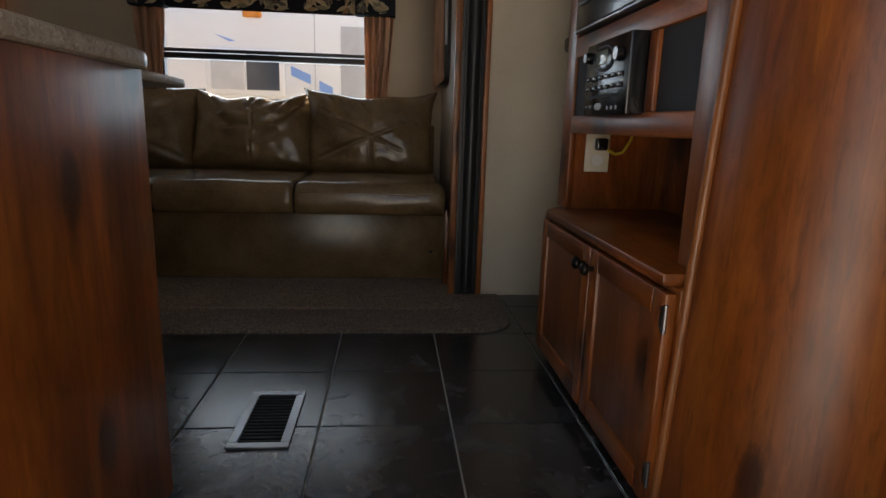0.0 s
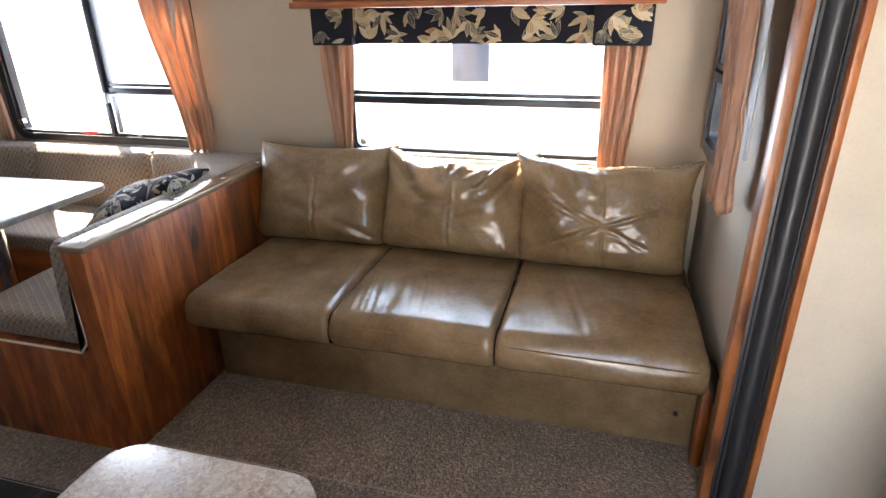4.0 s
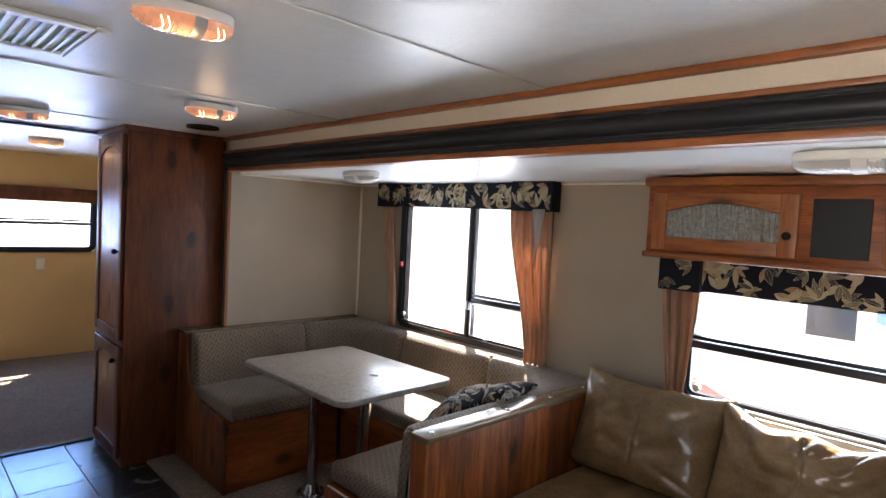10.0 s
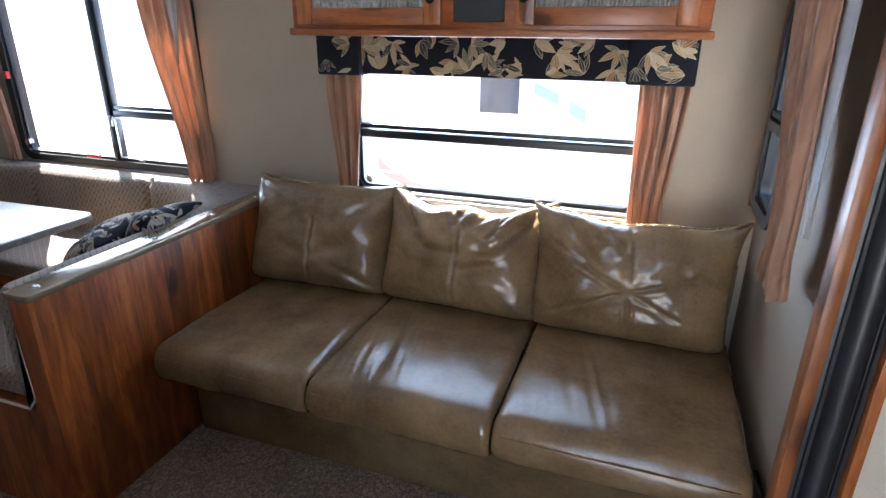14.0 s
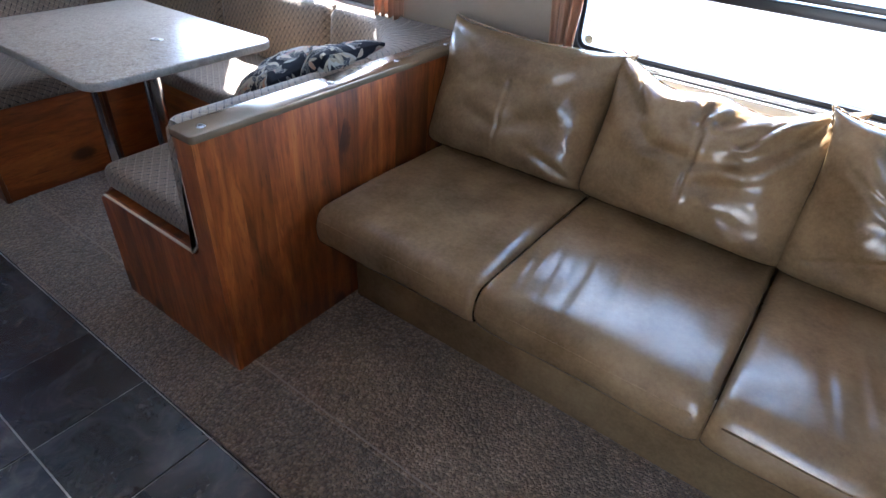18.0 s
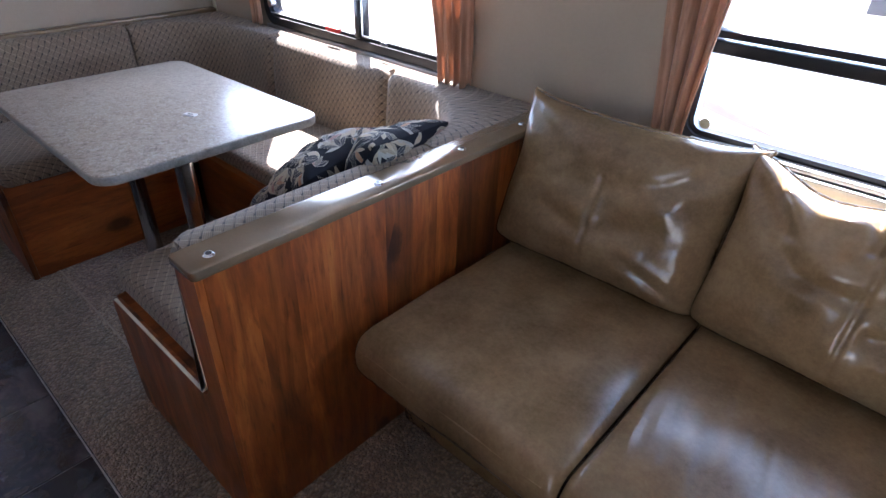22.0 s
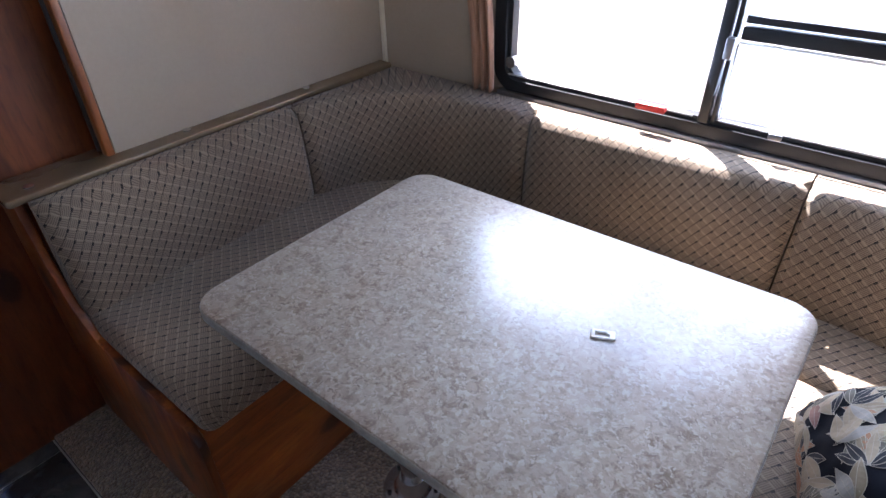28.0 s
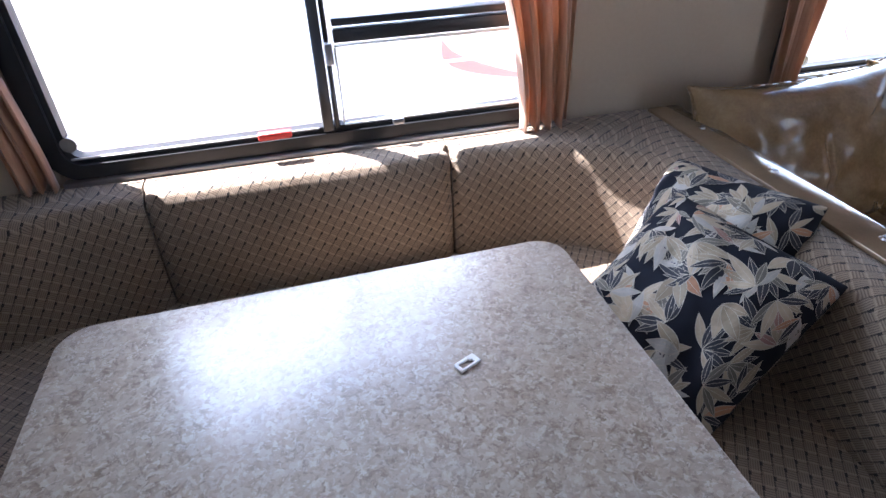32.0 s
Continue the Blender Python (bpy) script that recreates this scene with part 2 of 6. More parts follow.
def wood(name, dark, mid, light, grain="z", gloss=0.33, planks=0.5, per_m=9.0, figure=0.6, knots=0.6):
    """Printed wood: long figured grain, planks of differing tone, dark flecks and a few knots."""
    n = Nodes(name)
    near = 0.14
    s = {"x": (near, 1, 1), "y": (1, near, 1), "z": (1, 1, near)}[grain]
    v = n.coord("Object", s)
    sep = n.node("SeparateXYZ", Vector=n.coord())
    across = {"x": (1, 2), "y": (0, 2), "z": (0, 1)}[grain]
    run = n.math("SUBTRACT", sep.outputs[across[0]], sep.outputs[across[1]])
    wob = n.math("MULTIPLY", n.noise(n.coord("Object", s), 3.0, 2), 0.05)
    lane = n.math("MULTIPLY", n.math("ADD", run, wob), per_m)
    step = n.math("FLOOR", lane)
    tone = n.node("TexWhiteNoise", {"noise_dimensions": "1D"}, W=step).outputs["Value"]
    off = n.node("VectorMath", {"operation": "ADD"})
    n.put(off.inputs[0], v)
    n.put(off.inputs[1], n.node("CombineXYZ", X=n.math("MULTIPLY", tone, 5.0), Y=n.math("MULTIPLY", tone, 3.0), Z=tone).outputs[0])
    g1 = n.noise(off.outputs[0], 13, 7, 0.62, 1.6)
    g2 = n.noise(off.outputs[0], 95, 5, 0.62, 0.4)
    blot = n.noise(n.coord("Object", tuple(0.5 if q < 1 else 1.0 for q in s)), 6.5, 5, 0.65, 0.8)
    flat = n.node("CombineXYZ", X=run, Y=n.math("MULTIPLY", sep.outputs["xyz".index(grain)], 0.5))
    vor = n.node("TexVoronoi", {"feature": "F1", "voronoi_dimensions": "2D"}, Vector=flat.outputs[0], Scale=4.6, Randomness=1.0)
    kd = n.math("ADD", vor.outputs["Distance"], n.math("MULTIPLY", n.noise(n.coord(), 60, 4, 0.65), 0.07))
    knot = n.ramp(kd, [(0.11, 1.0), (0.145, 0.8), (0.175, 0.3), (0.27, 0.0)])
    gate = n.ramp(n.node("SeparateColor", Color=vor.outputs["Color"]).outputs[0], [(0.96 - knots, 0.0), (1.0 - knots, 1.0)])
    streak = n.noise(n.coord("Object", s), 30, 4, 0.6, 0.8)
    low, high = (tuple(m + (q - m) * (0.35 + 0.65 * figure) for q, m in zip(end, mid)) for end in (dark, light))
    base = n.ramp(g1, [(0.31, low), (0.49, mid), (0.69, high)])
    col = n.mix(1.0, base, n.ramp(tone, [(0.0, 1 - 0.42 * planks), (1.0, 1 + 0.5 * planks)]), "MULTIPLY")
    col = n.mix(1.0, col, n.ramp(blot, [(0.3, 1 - 0.5 * figure), (0.7, 1 + 0.32 * figure)]), "MULTIPLY")
    col = n.mix(1.0, col, n.ramp(streak, [(0.3, 1 - 0.22 * figure), (0.65, 1 + 0.14 * figure)]), "MULTIPLY")
    col = n.mix(n.ramp(g2, [(0.52, 0.0), (0.72, 0.55)]), col, tuple(0.4 * q for q in dark))
    col = n.mix(n.math("MULTIPLY", n.math("MULTIPLY", knot, gate), 0.85), col, tuple(0.22 * q for q in dark))
    r = n.ramp(n.noise(n.coord(), 6, 3), [(0.3, gloss - 0.03), (0.7, gloss + 0.1)])
    return n.done(col, r, n.bump(g2, 0.08, 0.001), Coat_Weight=0.08, Coat_Roughness=0.25)


def plain(name, color, rough=0.5, metal=0.0, vary=0.12, scale=9.0, fine=220.0, bump=0.1, dist=0.001, which="Object", **more):
    """A plain surface that varies at two scales, with a fine relief."""
    n = Nodes(name)
    v = n.coord(which)
    big, small = n.noise(v, scale, 4), n.noise(v, fine, 3)
    f = n.math("ADD", n.math("MULTIPLY", big, 0.7), n.math("MULTIPLY", small, 0.3))
    col = n.ramp(f, [(0.3, tuple(q * (1 - vary) for q in color)), (0.7, tuple(min(1, q * (1 + vary)) for q in color))])
    rr = n.ramp(big, [(0.3, max(0.02, rough - 0.07)), (0.7, min(1, rough + 0.07))])
    return n.done(col, rr, n.bump(small, bump, dist), metal, **more)


def mat_tile():
    n = Nodes("slate_tile")
    v = n.coord()
    oi = n.node("ObjectInfo")
    shift = n.node("VectorMath", {"operation": "SCALE"}, Scale=37.0)
    n.put(shift.inputs[0], n.node("CombineXYZ", X=oi.outputs["Random"], Y=oi.outputs["Random"]).outputs[0])
    w = n.node("VectorMath", {"operation": "ADD"})
    n.put(w.inputs[0], v)
    n.put(w.inputs[1], shift.outputs[0])
    w = w.outputs[0]
    cloud = n.noise(w, 5.5, 5, 0.6, 0.9)
    vein = n.noise(w, 13, 7, 0.7, 1.6)
    grain = n.noise(w, 160, 3)
    col = n.ramp(cloud, [(0.3, (0.012, 0.013, 0.014)), (0.52, (0.030, 0.032, 0.034)), (0.75, (0.088, 0.092, 0.092))])
    col = n.mix(n.ramp(vein, [(0.52, 0.0), (0.72, 0.55)]), col, (0.10, 0.09, 0.078))
    col = n.mix(1.0, col, n.ramp(oi.outputs["Random"], [(0.0, 0.75), (1.0, 1.3)]), "MULTIPLY")
    return n.done(col, n.ramp(cloud, [(0.3, 0.18), (0.7, 0.26)]), n.bump(n.math("ADD", vein, n.math("MULTIPLY", grain, 0.3)), 0.18, 0.002), Specular_IOR_Level=0.8)


def mat_carpet(name, a, b):
    n = Nodes(name)
    v = n.coord()
    tuft = n.node("TexVoronoi", {"feature": "F1"}, Vector=n.mix(0.012, v, n.node("TexNoise", Vector=v, Scale=60.0).outputs[1]), Scale=125.0)
    dist = tuft.outputs["Distance"]
    speck = n.node("SeparateColor", Color=tuft.outputs["Color"]).outputs[0]
    lump = n.noise(v, 70, 5, 0.65)
    big = n.noise(v, 5.0, 4, 0.6)
    f = n.math("ADD", n.math("MULTIPLY", speck, 0.5), n.math("MULTIPLY", lump, 0.5))
    col = n.ramp(f, [(0.22, tuple(0.7 * q for q in a)), (0.42, a), (0.78, b)])
    col = n.mix(n.ramp(dist, [(0.25, 0.0), (0.7, 0.45)]), col, tuple(0.3 * q for q in a))
    col = n.mix(1.0, col, n.ramp(big, [(0.3, 0.8), (0.7, 1.18)]), "MULTIPLY")
    h = n.math("SUBTRACT", n.math("MULTIPLY", lump, 1.2), dist)
    return n.done(col, 0.95, n.bump(h, 1.0, 0.008), Sheen_Weight=0.2, Sheen_Roughness=0.6)


def mat_leather():
    n = Nodes("olive_leather")
    v = n.coord()
    mid = n.noise(v, 9, 3, 0.5)
    f = n.math("ADD", n.math("MULTIPLY", n.noise(v, 6, 6, 0.62), 0.65), n.math("MULTIPLY", n.noise(v, 80, 6, 0.78), 0.35))
    col = n.ramp(f, [(0.36, (0.112, 0.068, 0.030)), (0.5, (0.172, 0.109, 0.051)), (0.64, (0.228, 0.150, 0.075))])
    rough = n.ramp(mid, [(0.3, 0.225), (0.7, 0.262)])
    soft = n.bump(n.noise(n.coord("Object", (1.0, 0.45, 0.7)), 22, 2, 0.5, 0.4), 0.26, 0.004)
    return n.done(col, rough, soft)


def mat_weave(name, dark, mid, light):
    """Woven upholstery: a slanting lattice of dark and pale threads over a fine weave, with dark stitches where they cross."""
    n = Nodes(name)
    v = n.coord("UV", (1, 1, 1), (0, 0, radians(34)))
    sep = n.node("SeparateXYZ", Vector=v)
    x, y = n.math("MULTIPLY", sep.outputs[0], 51.0), n.math("MULTIPLY", sep.outputs[1], 41.0)
    fx, fy = n.math("FRACT", x), n.math("FRACT", y)
    even = n.math("PINGPONG", n.math("ADD", n.math("FLOOR", x), n.math("FLOOR", y)), 1.0)
    pick = n.node("Mix", {"data_type": "FLOAT"})
    n.put(pick.inputs[0], even)
    n.put(pick.inputs[2], n.math("FRACT", n.math("MULTIPLY", x, 5.0)))
    n.put(pick.inputs[3], n.math("FRACT", n.math("MULTIPLY", y, 5.0)))
    hatch = pick.outputs[0]
    col = n.mix(n.ramp(hatch, [(0.35, 0.0), (0.6, 1.0)]), mid, tuple(0.62 * p + 0.38 * q for p, q in zip(mid, light)))
    pale = n.math("MULTIPLY", n.math("LESS_THAN", fy, 0.15), n.math("GREATER_THAN", fx, 0.25))
    col = n.mix(n.math("MULTIPLY", pale, 0.42), col, light)
    line = n.math("MULTIPLY", n.math("LESS_THAN", fx, 0.16), n.math("GREATER_THAN", fy, 0.12))
    dash = n.math("ADD", 0.30, n.math("MULTIPLY", n.math("GREATER_THAN", n.math("FRACT", n.math("ADD", n.math("MULTIPLY", y, 0.5), n.math("MULTIPLY", n.math("FLOOR", x), 0.5))), 0.42), 0.45))
    col = n.mix(n.math("MULTIPLY", line, dash), col, dark)
    dot = n.math("MULTIPLY", n.math("MULTIPLY", n.math("LESS_THAN", fx, 0.26), n.math("GREATER_THAN", fy, 0.66)), even)
    col = n.mix(n.math("MULTIPLY", dot, 0.9), col, tuple(0.4 * q for q in dark))
    wear = n.noise(n.coord(), 5, 4)
    col = n.mix(1.0, col, n.ramp(wear, [(0.3, 0.84), (0.7, 1.14)]), "MULTIPLY")
    h = n.math("ADD", n.math("MULTIPLY", hatch, 0.4), n.math("MULTIPLY", n.noise(n.coord(), 600, 2), 0.6))
    return n.done(col, 0.88, n.bump(n.math("SUBTRACT", h, n.math("ADD", line, dot)), 0.4, 0.0015), Sheen_Weight=0.12)


def mat_stone(name):
    """Speckled laminate that imitates granite."""
    n = Nodes(name)
    v = n.coord()
    warp = n.mix(0.03, v, n.node("TexNoise", Vector=v, Scale=70.0, Detail=5.0).outputs[1])
    a = n.node("TexVoronoi", {"feature": "F1"}, Vector=warp, Scale=165.0)
    tone = n.node("SeparateColor", Color=a.outputs["Color"]).outputs[0]
    cloud, fine, mid = n.noise(v, 11, 5, 0.6, 0.6), n.noise(v, 150, 4, 0.7), n.noise(v, 44, 6, 0.70, 1.0)
    col = n.ramp(tone, [(0.0, (0.170, 0.128, 0.090)), (0.35, (0.275, 0.220, 0.166)), (0.7, (0.345, 0.295, 0.238)), (1.0, (0.45, 0.415, 0.365))])
    col = n.mix(n.ramp(mid, [(0.44, 0.0), (0.60, 0.62)]), col, (0.32, 0.264, 0.205))
    col = n.mix(n.ramp(mid, [(0.34, 0.8), (0.48, 0.0)]), col, (0.135, 0.096, 0.066))
    col = n.mix(n.ramp(fine, [(0.57, 0.0), (0.74, 0.55)]), col, (0.47, 0.45, 0.42))
    col = n.mix(n.ramp(cloud, [(0.45, 0.0), (0.7, 0.3)]), col, (0.40, 0.37, 0.33))
    return n.done(col, n.ramp(mid, [(0.3, 0.285), (0.7, 0.33)]), n.bump(mid, 0.06, 0.001), Specular_IOR_Level=0.75)


def mat_satin(name, a, b, thin=0.25):
    n = Nodes(name)
    v = n.coord("Object", (1, 1, 0.08))
    f = n.noise(v, 60, 4)
    w = n.noise(n.coord(), 700, 2)
    col = n.ramp(f, [(0.3, a), (0.7, b)])
    m = n.done(col, 0.42, n.bump(w, 0.15, 0.0008), Sheen_Weight=0.3)
    tr = n.node("BsdfTranslucent", Color=col)
    mx = n.node("MixShader", Fac=thin)
    n.put(mx.inputs[1], n.b.outputs[0])
    n.put(mx.inputs[2], tr.outputs[0])
    n.put(n.t.nodes["Material Output"].inputs[0], mx.outputs[0])
    return m


def mat_print(name, stops, rough=0.8):
    """Printed leaves, each its own tone."""
    n = Nodes(name)
    g = n.node("NewGeometry")
    col = n.ramp(g.outputs["Random Per Island"], stops, hard=True)
    col = n.mix(n.ramp(n.noise(n.coord(), 90, 4), [(0.35, 0.0), (0.7, 0.2)]), col, (0.05, 0.045, 0.04))
    return n.done(col, rough, n.bump(n.noise(n.coord(), 900, 2), 0.2, 0.0008))


def mat_glass(name, tint=(1, 1, 1)):
    n = Nodes(name)
    clear = n.node("BsdfTransparent", Color=tint)
    gloss = n.node("BsdfGlossy", Roughness=0.02)
    lw = n.node("LayerWeight", Blend=0.5)
    edge = n.math("ADD", n.math("MULTIPLY", n.math("POWER", lw.outputs["Facing"], 4.0), 0.5), 0.03)
    mx = n.node("MixShader", Fac=edge)
    n.put(mx.inputs[1], clear.outputs[0])
    n.put(mx.inputs[2], gloss.outputs[0])
    n.put(n.t.nodes["Material Output"].inputs[0], mx.outputs[0])
    return n.m


def mat_glow(name, color, strength):
    n = Nodes(name)
    v = n.noise(n.coord(), 30, 3)
    col = n.ramp(v, [(0.3, tuple(0.75 * q for q in color)), (0.7, color)])
    return n.done(col, 0.25, Emission_Color=col, Emission_Strength=strength)


WOOD = wood("cherry_wood", (0.120, 0.026, 0.004), (0.248, 0.061, 0.009), (0.39, 0.118, 0.019))
WOOD_X = wood("cherry_wood_level", (0.120, 0.026, 0.004), (0.248, 0.061, 0.009), (0.39, 0.118, 0.019), "x")
WOOD_Y = wood("cherry_wood_deep", (0.120, 0.026, 0.004), (0.248, 0.061, 0.009), (0.39, 0.118, 0.019), "y")
PANEL = wood("hickory_panel", (0.096, 0.019, 0.003), (0.235, 0.058, 0.009), (0.38, 0.119, 0.022), "z", 0.38, 1.15, 11.5, 0.72, 0.85)
DARKWOOD = wood("closet_wood", (0.075, 0.0145, 0.0022), (0.148, 0.035, 0.006), (0.225, 0.064, 0.013), "z", 0.50, 0.3, 4.0)
TRIM_X = wood("oak_trim_level", (0.20, 0.055, 0.012), (0.30, 0.095, 0.024), (0.38, 0.135, 0.038), "x", 0.35)
TRIM_Z = wood("oak_trim_upright", (0.22, 0.062, 0.014), (0.34, 0.11, 0.028), (0.42, 0.155, 0.045), "z", 0.35)
TILE = mat_tile()
GROUT = plain("grout", (0.42, 0.41, 0.38), 0.9, vary=0.2, fine=300)
CARPET = mat_carpet("brown_carpet", (0.215, 0.146, 0.089), (0.42, 0.303, 0.195))
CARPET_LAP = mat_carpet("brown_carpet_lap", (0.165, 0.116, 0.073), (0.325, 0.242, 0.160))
SEAM = plain("carpet_seam", (0.33, 0.27, 0.21), 0.9)
LEATHER = mat_leather()
WEAVE = mat_weave("woven_upholstery", (0.016, 0.012, 0.009), (0.118, 0.083, 0.054), (0.35, 0.272, 0.188))
STONE = mat_stone("speckled_laminate")
STONE_EDGE = plain("laminate_edge", (0.27, 0.255, 0.23), 0.4, vary=0.35, scale=40, fine=160)
WALL = plain("beige_wallpaper", (0.35, 0.283, 0.208), 0.62, vary=0.08, scale=3, fine=90, bump=0.14, dist=0.002)
CREAM = plain("cream_wallpaper", (0.65, 0.575, 0.45), 0.6, vary=0.10, scale=3, fine=120, bump=0.16, dist=0.002)
CURVED = plain("pale_curved_wallboard", (0.60, 0.555, 0.48), 0.42, vary=0.04, scale=3, fine=80, bump=0.06)
YELLOW = plain("ochre_wallpaper", (0.62, 0.41, 0.17), 0.65, vary=0.07, scale=3, fine=90, bump=0.14, dist=0.002)
CEILING = plain("white_ceiling_panel", (0.80, 0.80, 0.79), 0.36, vary=0.055, scale=16, fine=70, bump=0.35, dist=0.003)
BLACK = plain("black_plastic", (0.006, 0.006, 0.007), 0.20, vary=0.2)
SEAL = plain("black_rubber_seal", (0.020, 0.021, 0.024), 0.42, vary=0.25, scale=20)
FRAME = plain("black_window_frame", (0.010, 0.011, 0.013), 0.36, vary=0.2)
BRONZE = plain("bronze_edge_strip", (0.200, 0.142, 0.086), 0.20, 0.3, vary=0.14, scale=14, fine=160, bump=0.04)
ALU = plain("bright_aluminium", (0.66, 0.66, 0.64), 0.34, 0.55, vary=0.08)
POLISHED = plain("polished_steel_tube", (0.45, 0.45, 0.46), 0.13, 1.0, vary=0.08)
CHROME = plain("brushed_steel", (0.62, 0.62, 0.62), 0.19, 1.0, vary=0.1)
STEEL = plain("grey_steel", (0.33, 0.33, 0.34), 0.37, 1.0, vary=0.15)
IRON = plain("dark_bronze_metal", (0.022, 0.018, 0.015), 0.35, 0.8, vary=0.3)
CURTAIN = mat_satin("copper_satin", (0.35, 0.185, 0.108), (0.53, 0.305, 0.19), 0.38)
LINING = mat_satin("grey_lining", (0.36, 0.35, 0.34), (0.48, 0.47, 0.46), 0.35)
DRAPE = mat_satin("beige_drape", (0.58, 0.49, 0.38), (0.72, 0.63, 0.50))
NAVY = plain("black_navy_cloth", (0.010, 0.011, 0.016), 0.9, vary=0.3, fine=600, bump=0.25, Specular_IOR_Level=0.15)
LEAVES = mat_print("printed_leaves", [(0.0, (0.27, 0.19, 0.095)), (0.20, (0.36, 0.29, 0.17)), (0.38, (0.13, 0.12, 0.075)), (0.54, (0.26, 0.12, 0.05)), (0.62, (0.40, 0.34, 0.23)), (0.74, (0.022, 0.024, 0.026))])
LEAVES_COOL = mat_print("printed_leaves_pillow", [(0.0, (0.25, 0.205, 0.135)), (0.18, (0.115, 0.105, 0.08)), (0.32, (0.34, 0.275, 0.185)), (0.48, (0.33, 0.165, 0.085)), (0.56, (0.24, 0.13, 0.105)), (0.60, (0.30, 0.285, 0.25)), (0.70, (0.016, 0.018, 0.024))])
VEIN = plain("printed_veins", (0.50, 0.43, 0.29), 0.85)
VEIN_COOL = plain("printed_veins_pillow", (0.36, 0.325, 0.26), 0.85)
WHITE = plain("white_plastic", (0.78, 0.77, 0.74), 0.35, vary=0.04)
IVORY = plain("ivory_plastic", (0.72, 0.66, 0.52), 0.4, vary=0.05)
LENS_LIT = mat_glow("amber_lens_lit", (0.78, 0.35, 0.20), 0.052)
LENS_OFF = plain("frosted_lens", (0.78, 0.76, 0.71), 0.25, vary=0.05, Transmission_Weight=0.3)
FILAMENT = mat_glow("lit_bulb", (1.0, 0.72, 0.36), 0.8)
GLASS = mat_glass("window_glass")
ETCHED = plain("pleated_cloth_behind_glass", (0.24, 0.24, 0.22), 0.12, vary=0.35, scale=60, fine=120)
SCREEN = plain("tv_screen", (0.004, 0.004, 0.005), 0.33, vary=0.1, bump=0.0, Specular_IOR_Level=0.12)
PIANO = plain("gloss_black_frame", (0.004, 0.004, 0.005), 0.15, vary=0.1, bump=0.0, Specular_IOR_Level=0.22)
BADGE = plain("bronze_badge", (0.11, 0.085, 0.065), 0.5)
CHARCOAL = plain("charcoal_cloth", (0.022, 0.023, 0.025), 0.75, vary=0.3, fine=700, bump=0.3)
CHERRY_DOOR = wood("cherry_door", (0.115, 0.030, 0.008), (0.205, 0.058, 0.014), (0.275, 0.088, 0.024), "z", 0.32, 0.2, 3.0)
GREYTEXT = plain("grey_print", (0.45, 0.45, 0.44), 0.5)
LCD = plain("lcd", (0.16, 0.18, 0.13), 0.15)
RED = plain("red_plastic", (0.62, 0.05, 0.04), 0.4)
TRAILER = plain("white_trailer_skin", (0.88, 0.885, 0.89), 0.35, vary=0.03, scale=2)
STRIPE_BLUE = plain("blue_decal", (0.24, 0.42, 0.80), 0.35)
PALE_BLUE = plain("faded_blue_decal", (0.52, 0.68, 0.86), 0.35)
STRIPE_RED = plain("red_decal", (0.78, 0.30, 0.30), 0.35)
STRIPE_GREY = plain("grey_decal", (0.50, 0.51, 0.53), 0.35)
DARKGLASS = plain("dark_trailer_glass", (0.065, 0.078, 0.10), 0.08, vary=0.4, scale=5)
FROSTED = plain("curtained_trailer_glass", (0.62, 0.63, 0.64), 0.2)
GROUND = plain("gravel_yard", (0.66, 0.63, 0.58), 0.95, vary=0.3, scale=1.5, fine=60, bump=0.6, dist=0.01)
AMBER = plain("amber_marker", (0.75, 0.25, 0.03), 0.3)
VENT_COVER = plain("greenish_vent_cover", (0.50, 0.58, 0.34), 0.4, vary=0.1, Transmission_Weight=0.2)

# ---- the large structure ----
# x runs along the trailer, y towards the slide-out's window wall, z up; the tiled floor is z = 0.
CEIL, SLIDE_CEIL = 1.972, 1.757
BACK, OPEN_Y = 3.0, 2.03            # the slide's window wall, and the plane of its opening
SL_L, SL_R = -3.968, 0.0            # the slide's end walls
SIDE = -0.40                        # the entry side wall
W1 = (-3.47, 0.80, -2.27, 1.655)    # dinette window: x0, z0, x1, z1
W2 = (-1.53, 0.795, -0.37, 1.42)    # sofa window
W3 = (2.57, 0.93, 2.88, 1.52)       # end window: y0, z0, y1, z1

floor_bm = box(-7.2, SIDE - 0.05, -0.06, -0.62, 3.05, -0.006)
box(-0.62, -0.08, -0.06, 0.10, 3.05, -0.006, bm=floor_bm)
box(0.10, SIDE - 0.05, -0.06, 0.5, 3.05, -0.006, bm=floor_bm)
box(-0.64, SIDE - 0.05, -0.26, 0.12, -0.06, -0.20, bm=floor_bm)       # the step well behind the door
box(-0.62, -0.08, -0.20, 0.10, -0.06, -0.06, bm=floor_bm)
box(0.5, SIDE - 0.05, -0.06, 2.6, 3.05, -0.006, bm=floor_bm)
floor = structure("floor", floor_bm, GROUT, "grey grouted floor deck under dark slate tiles")

structure("wall_slide", wall_bm("y", BACK, 0.06, SL_L - 0.05, SL_R + 0.05, -0.05, SLIDE_CEIL, [W1, W2]), WALL, "beige papered slide-out window wall")
structure("wall_slide_left", wall_bm("x", SL_L - 0.05, 0.05, OPEN_Y - 0.02, BACK, -0.05, SLIDE_CEIL), WALL, "beige papered end wall of the slide-out")
structure("wall_slide_right", wall_bm("x", SL_R, 0.05, 2.086, BACK, -0.05, SLIDE_CEIL, [(W3[0], W3[1], W3[2], W3[3])]), WALL, "beige papered end wall beside the sofa")
structure("ceiling_slide", box(SL_L - 0.05, OPEN_Y + 0.01, SLIDE_CEIL, SL_R + 0.05, BACK + 0.06, SLIDE_CEIL + 0.05), CEILING, "white lowered ceiling of the slide-out")
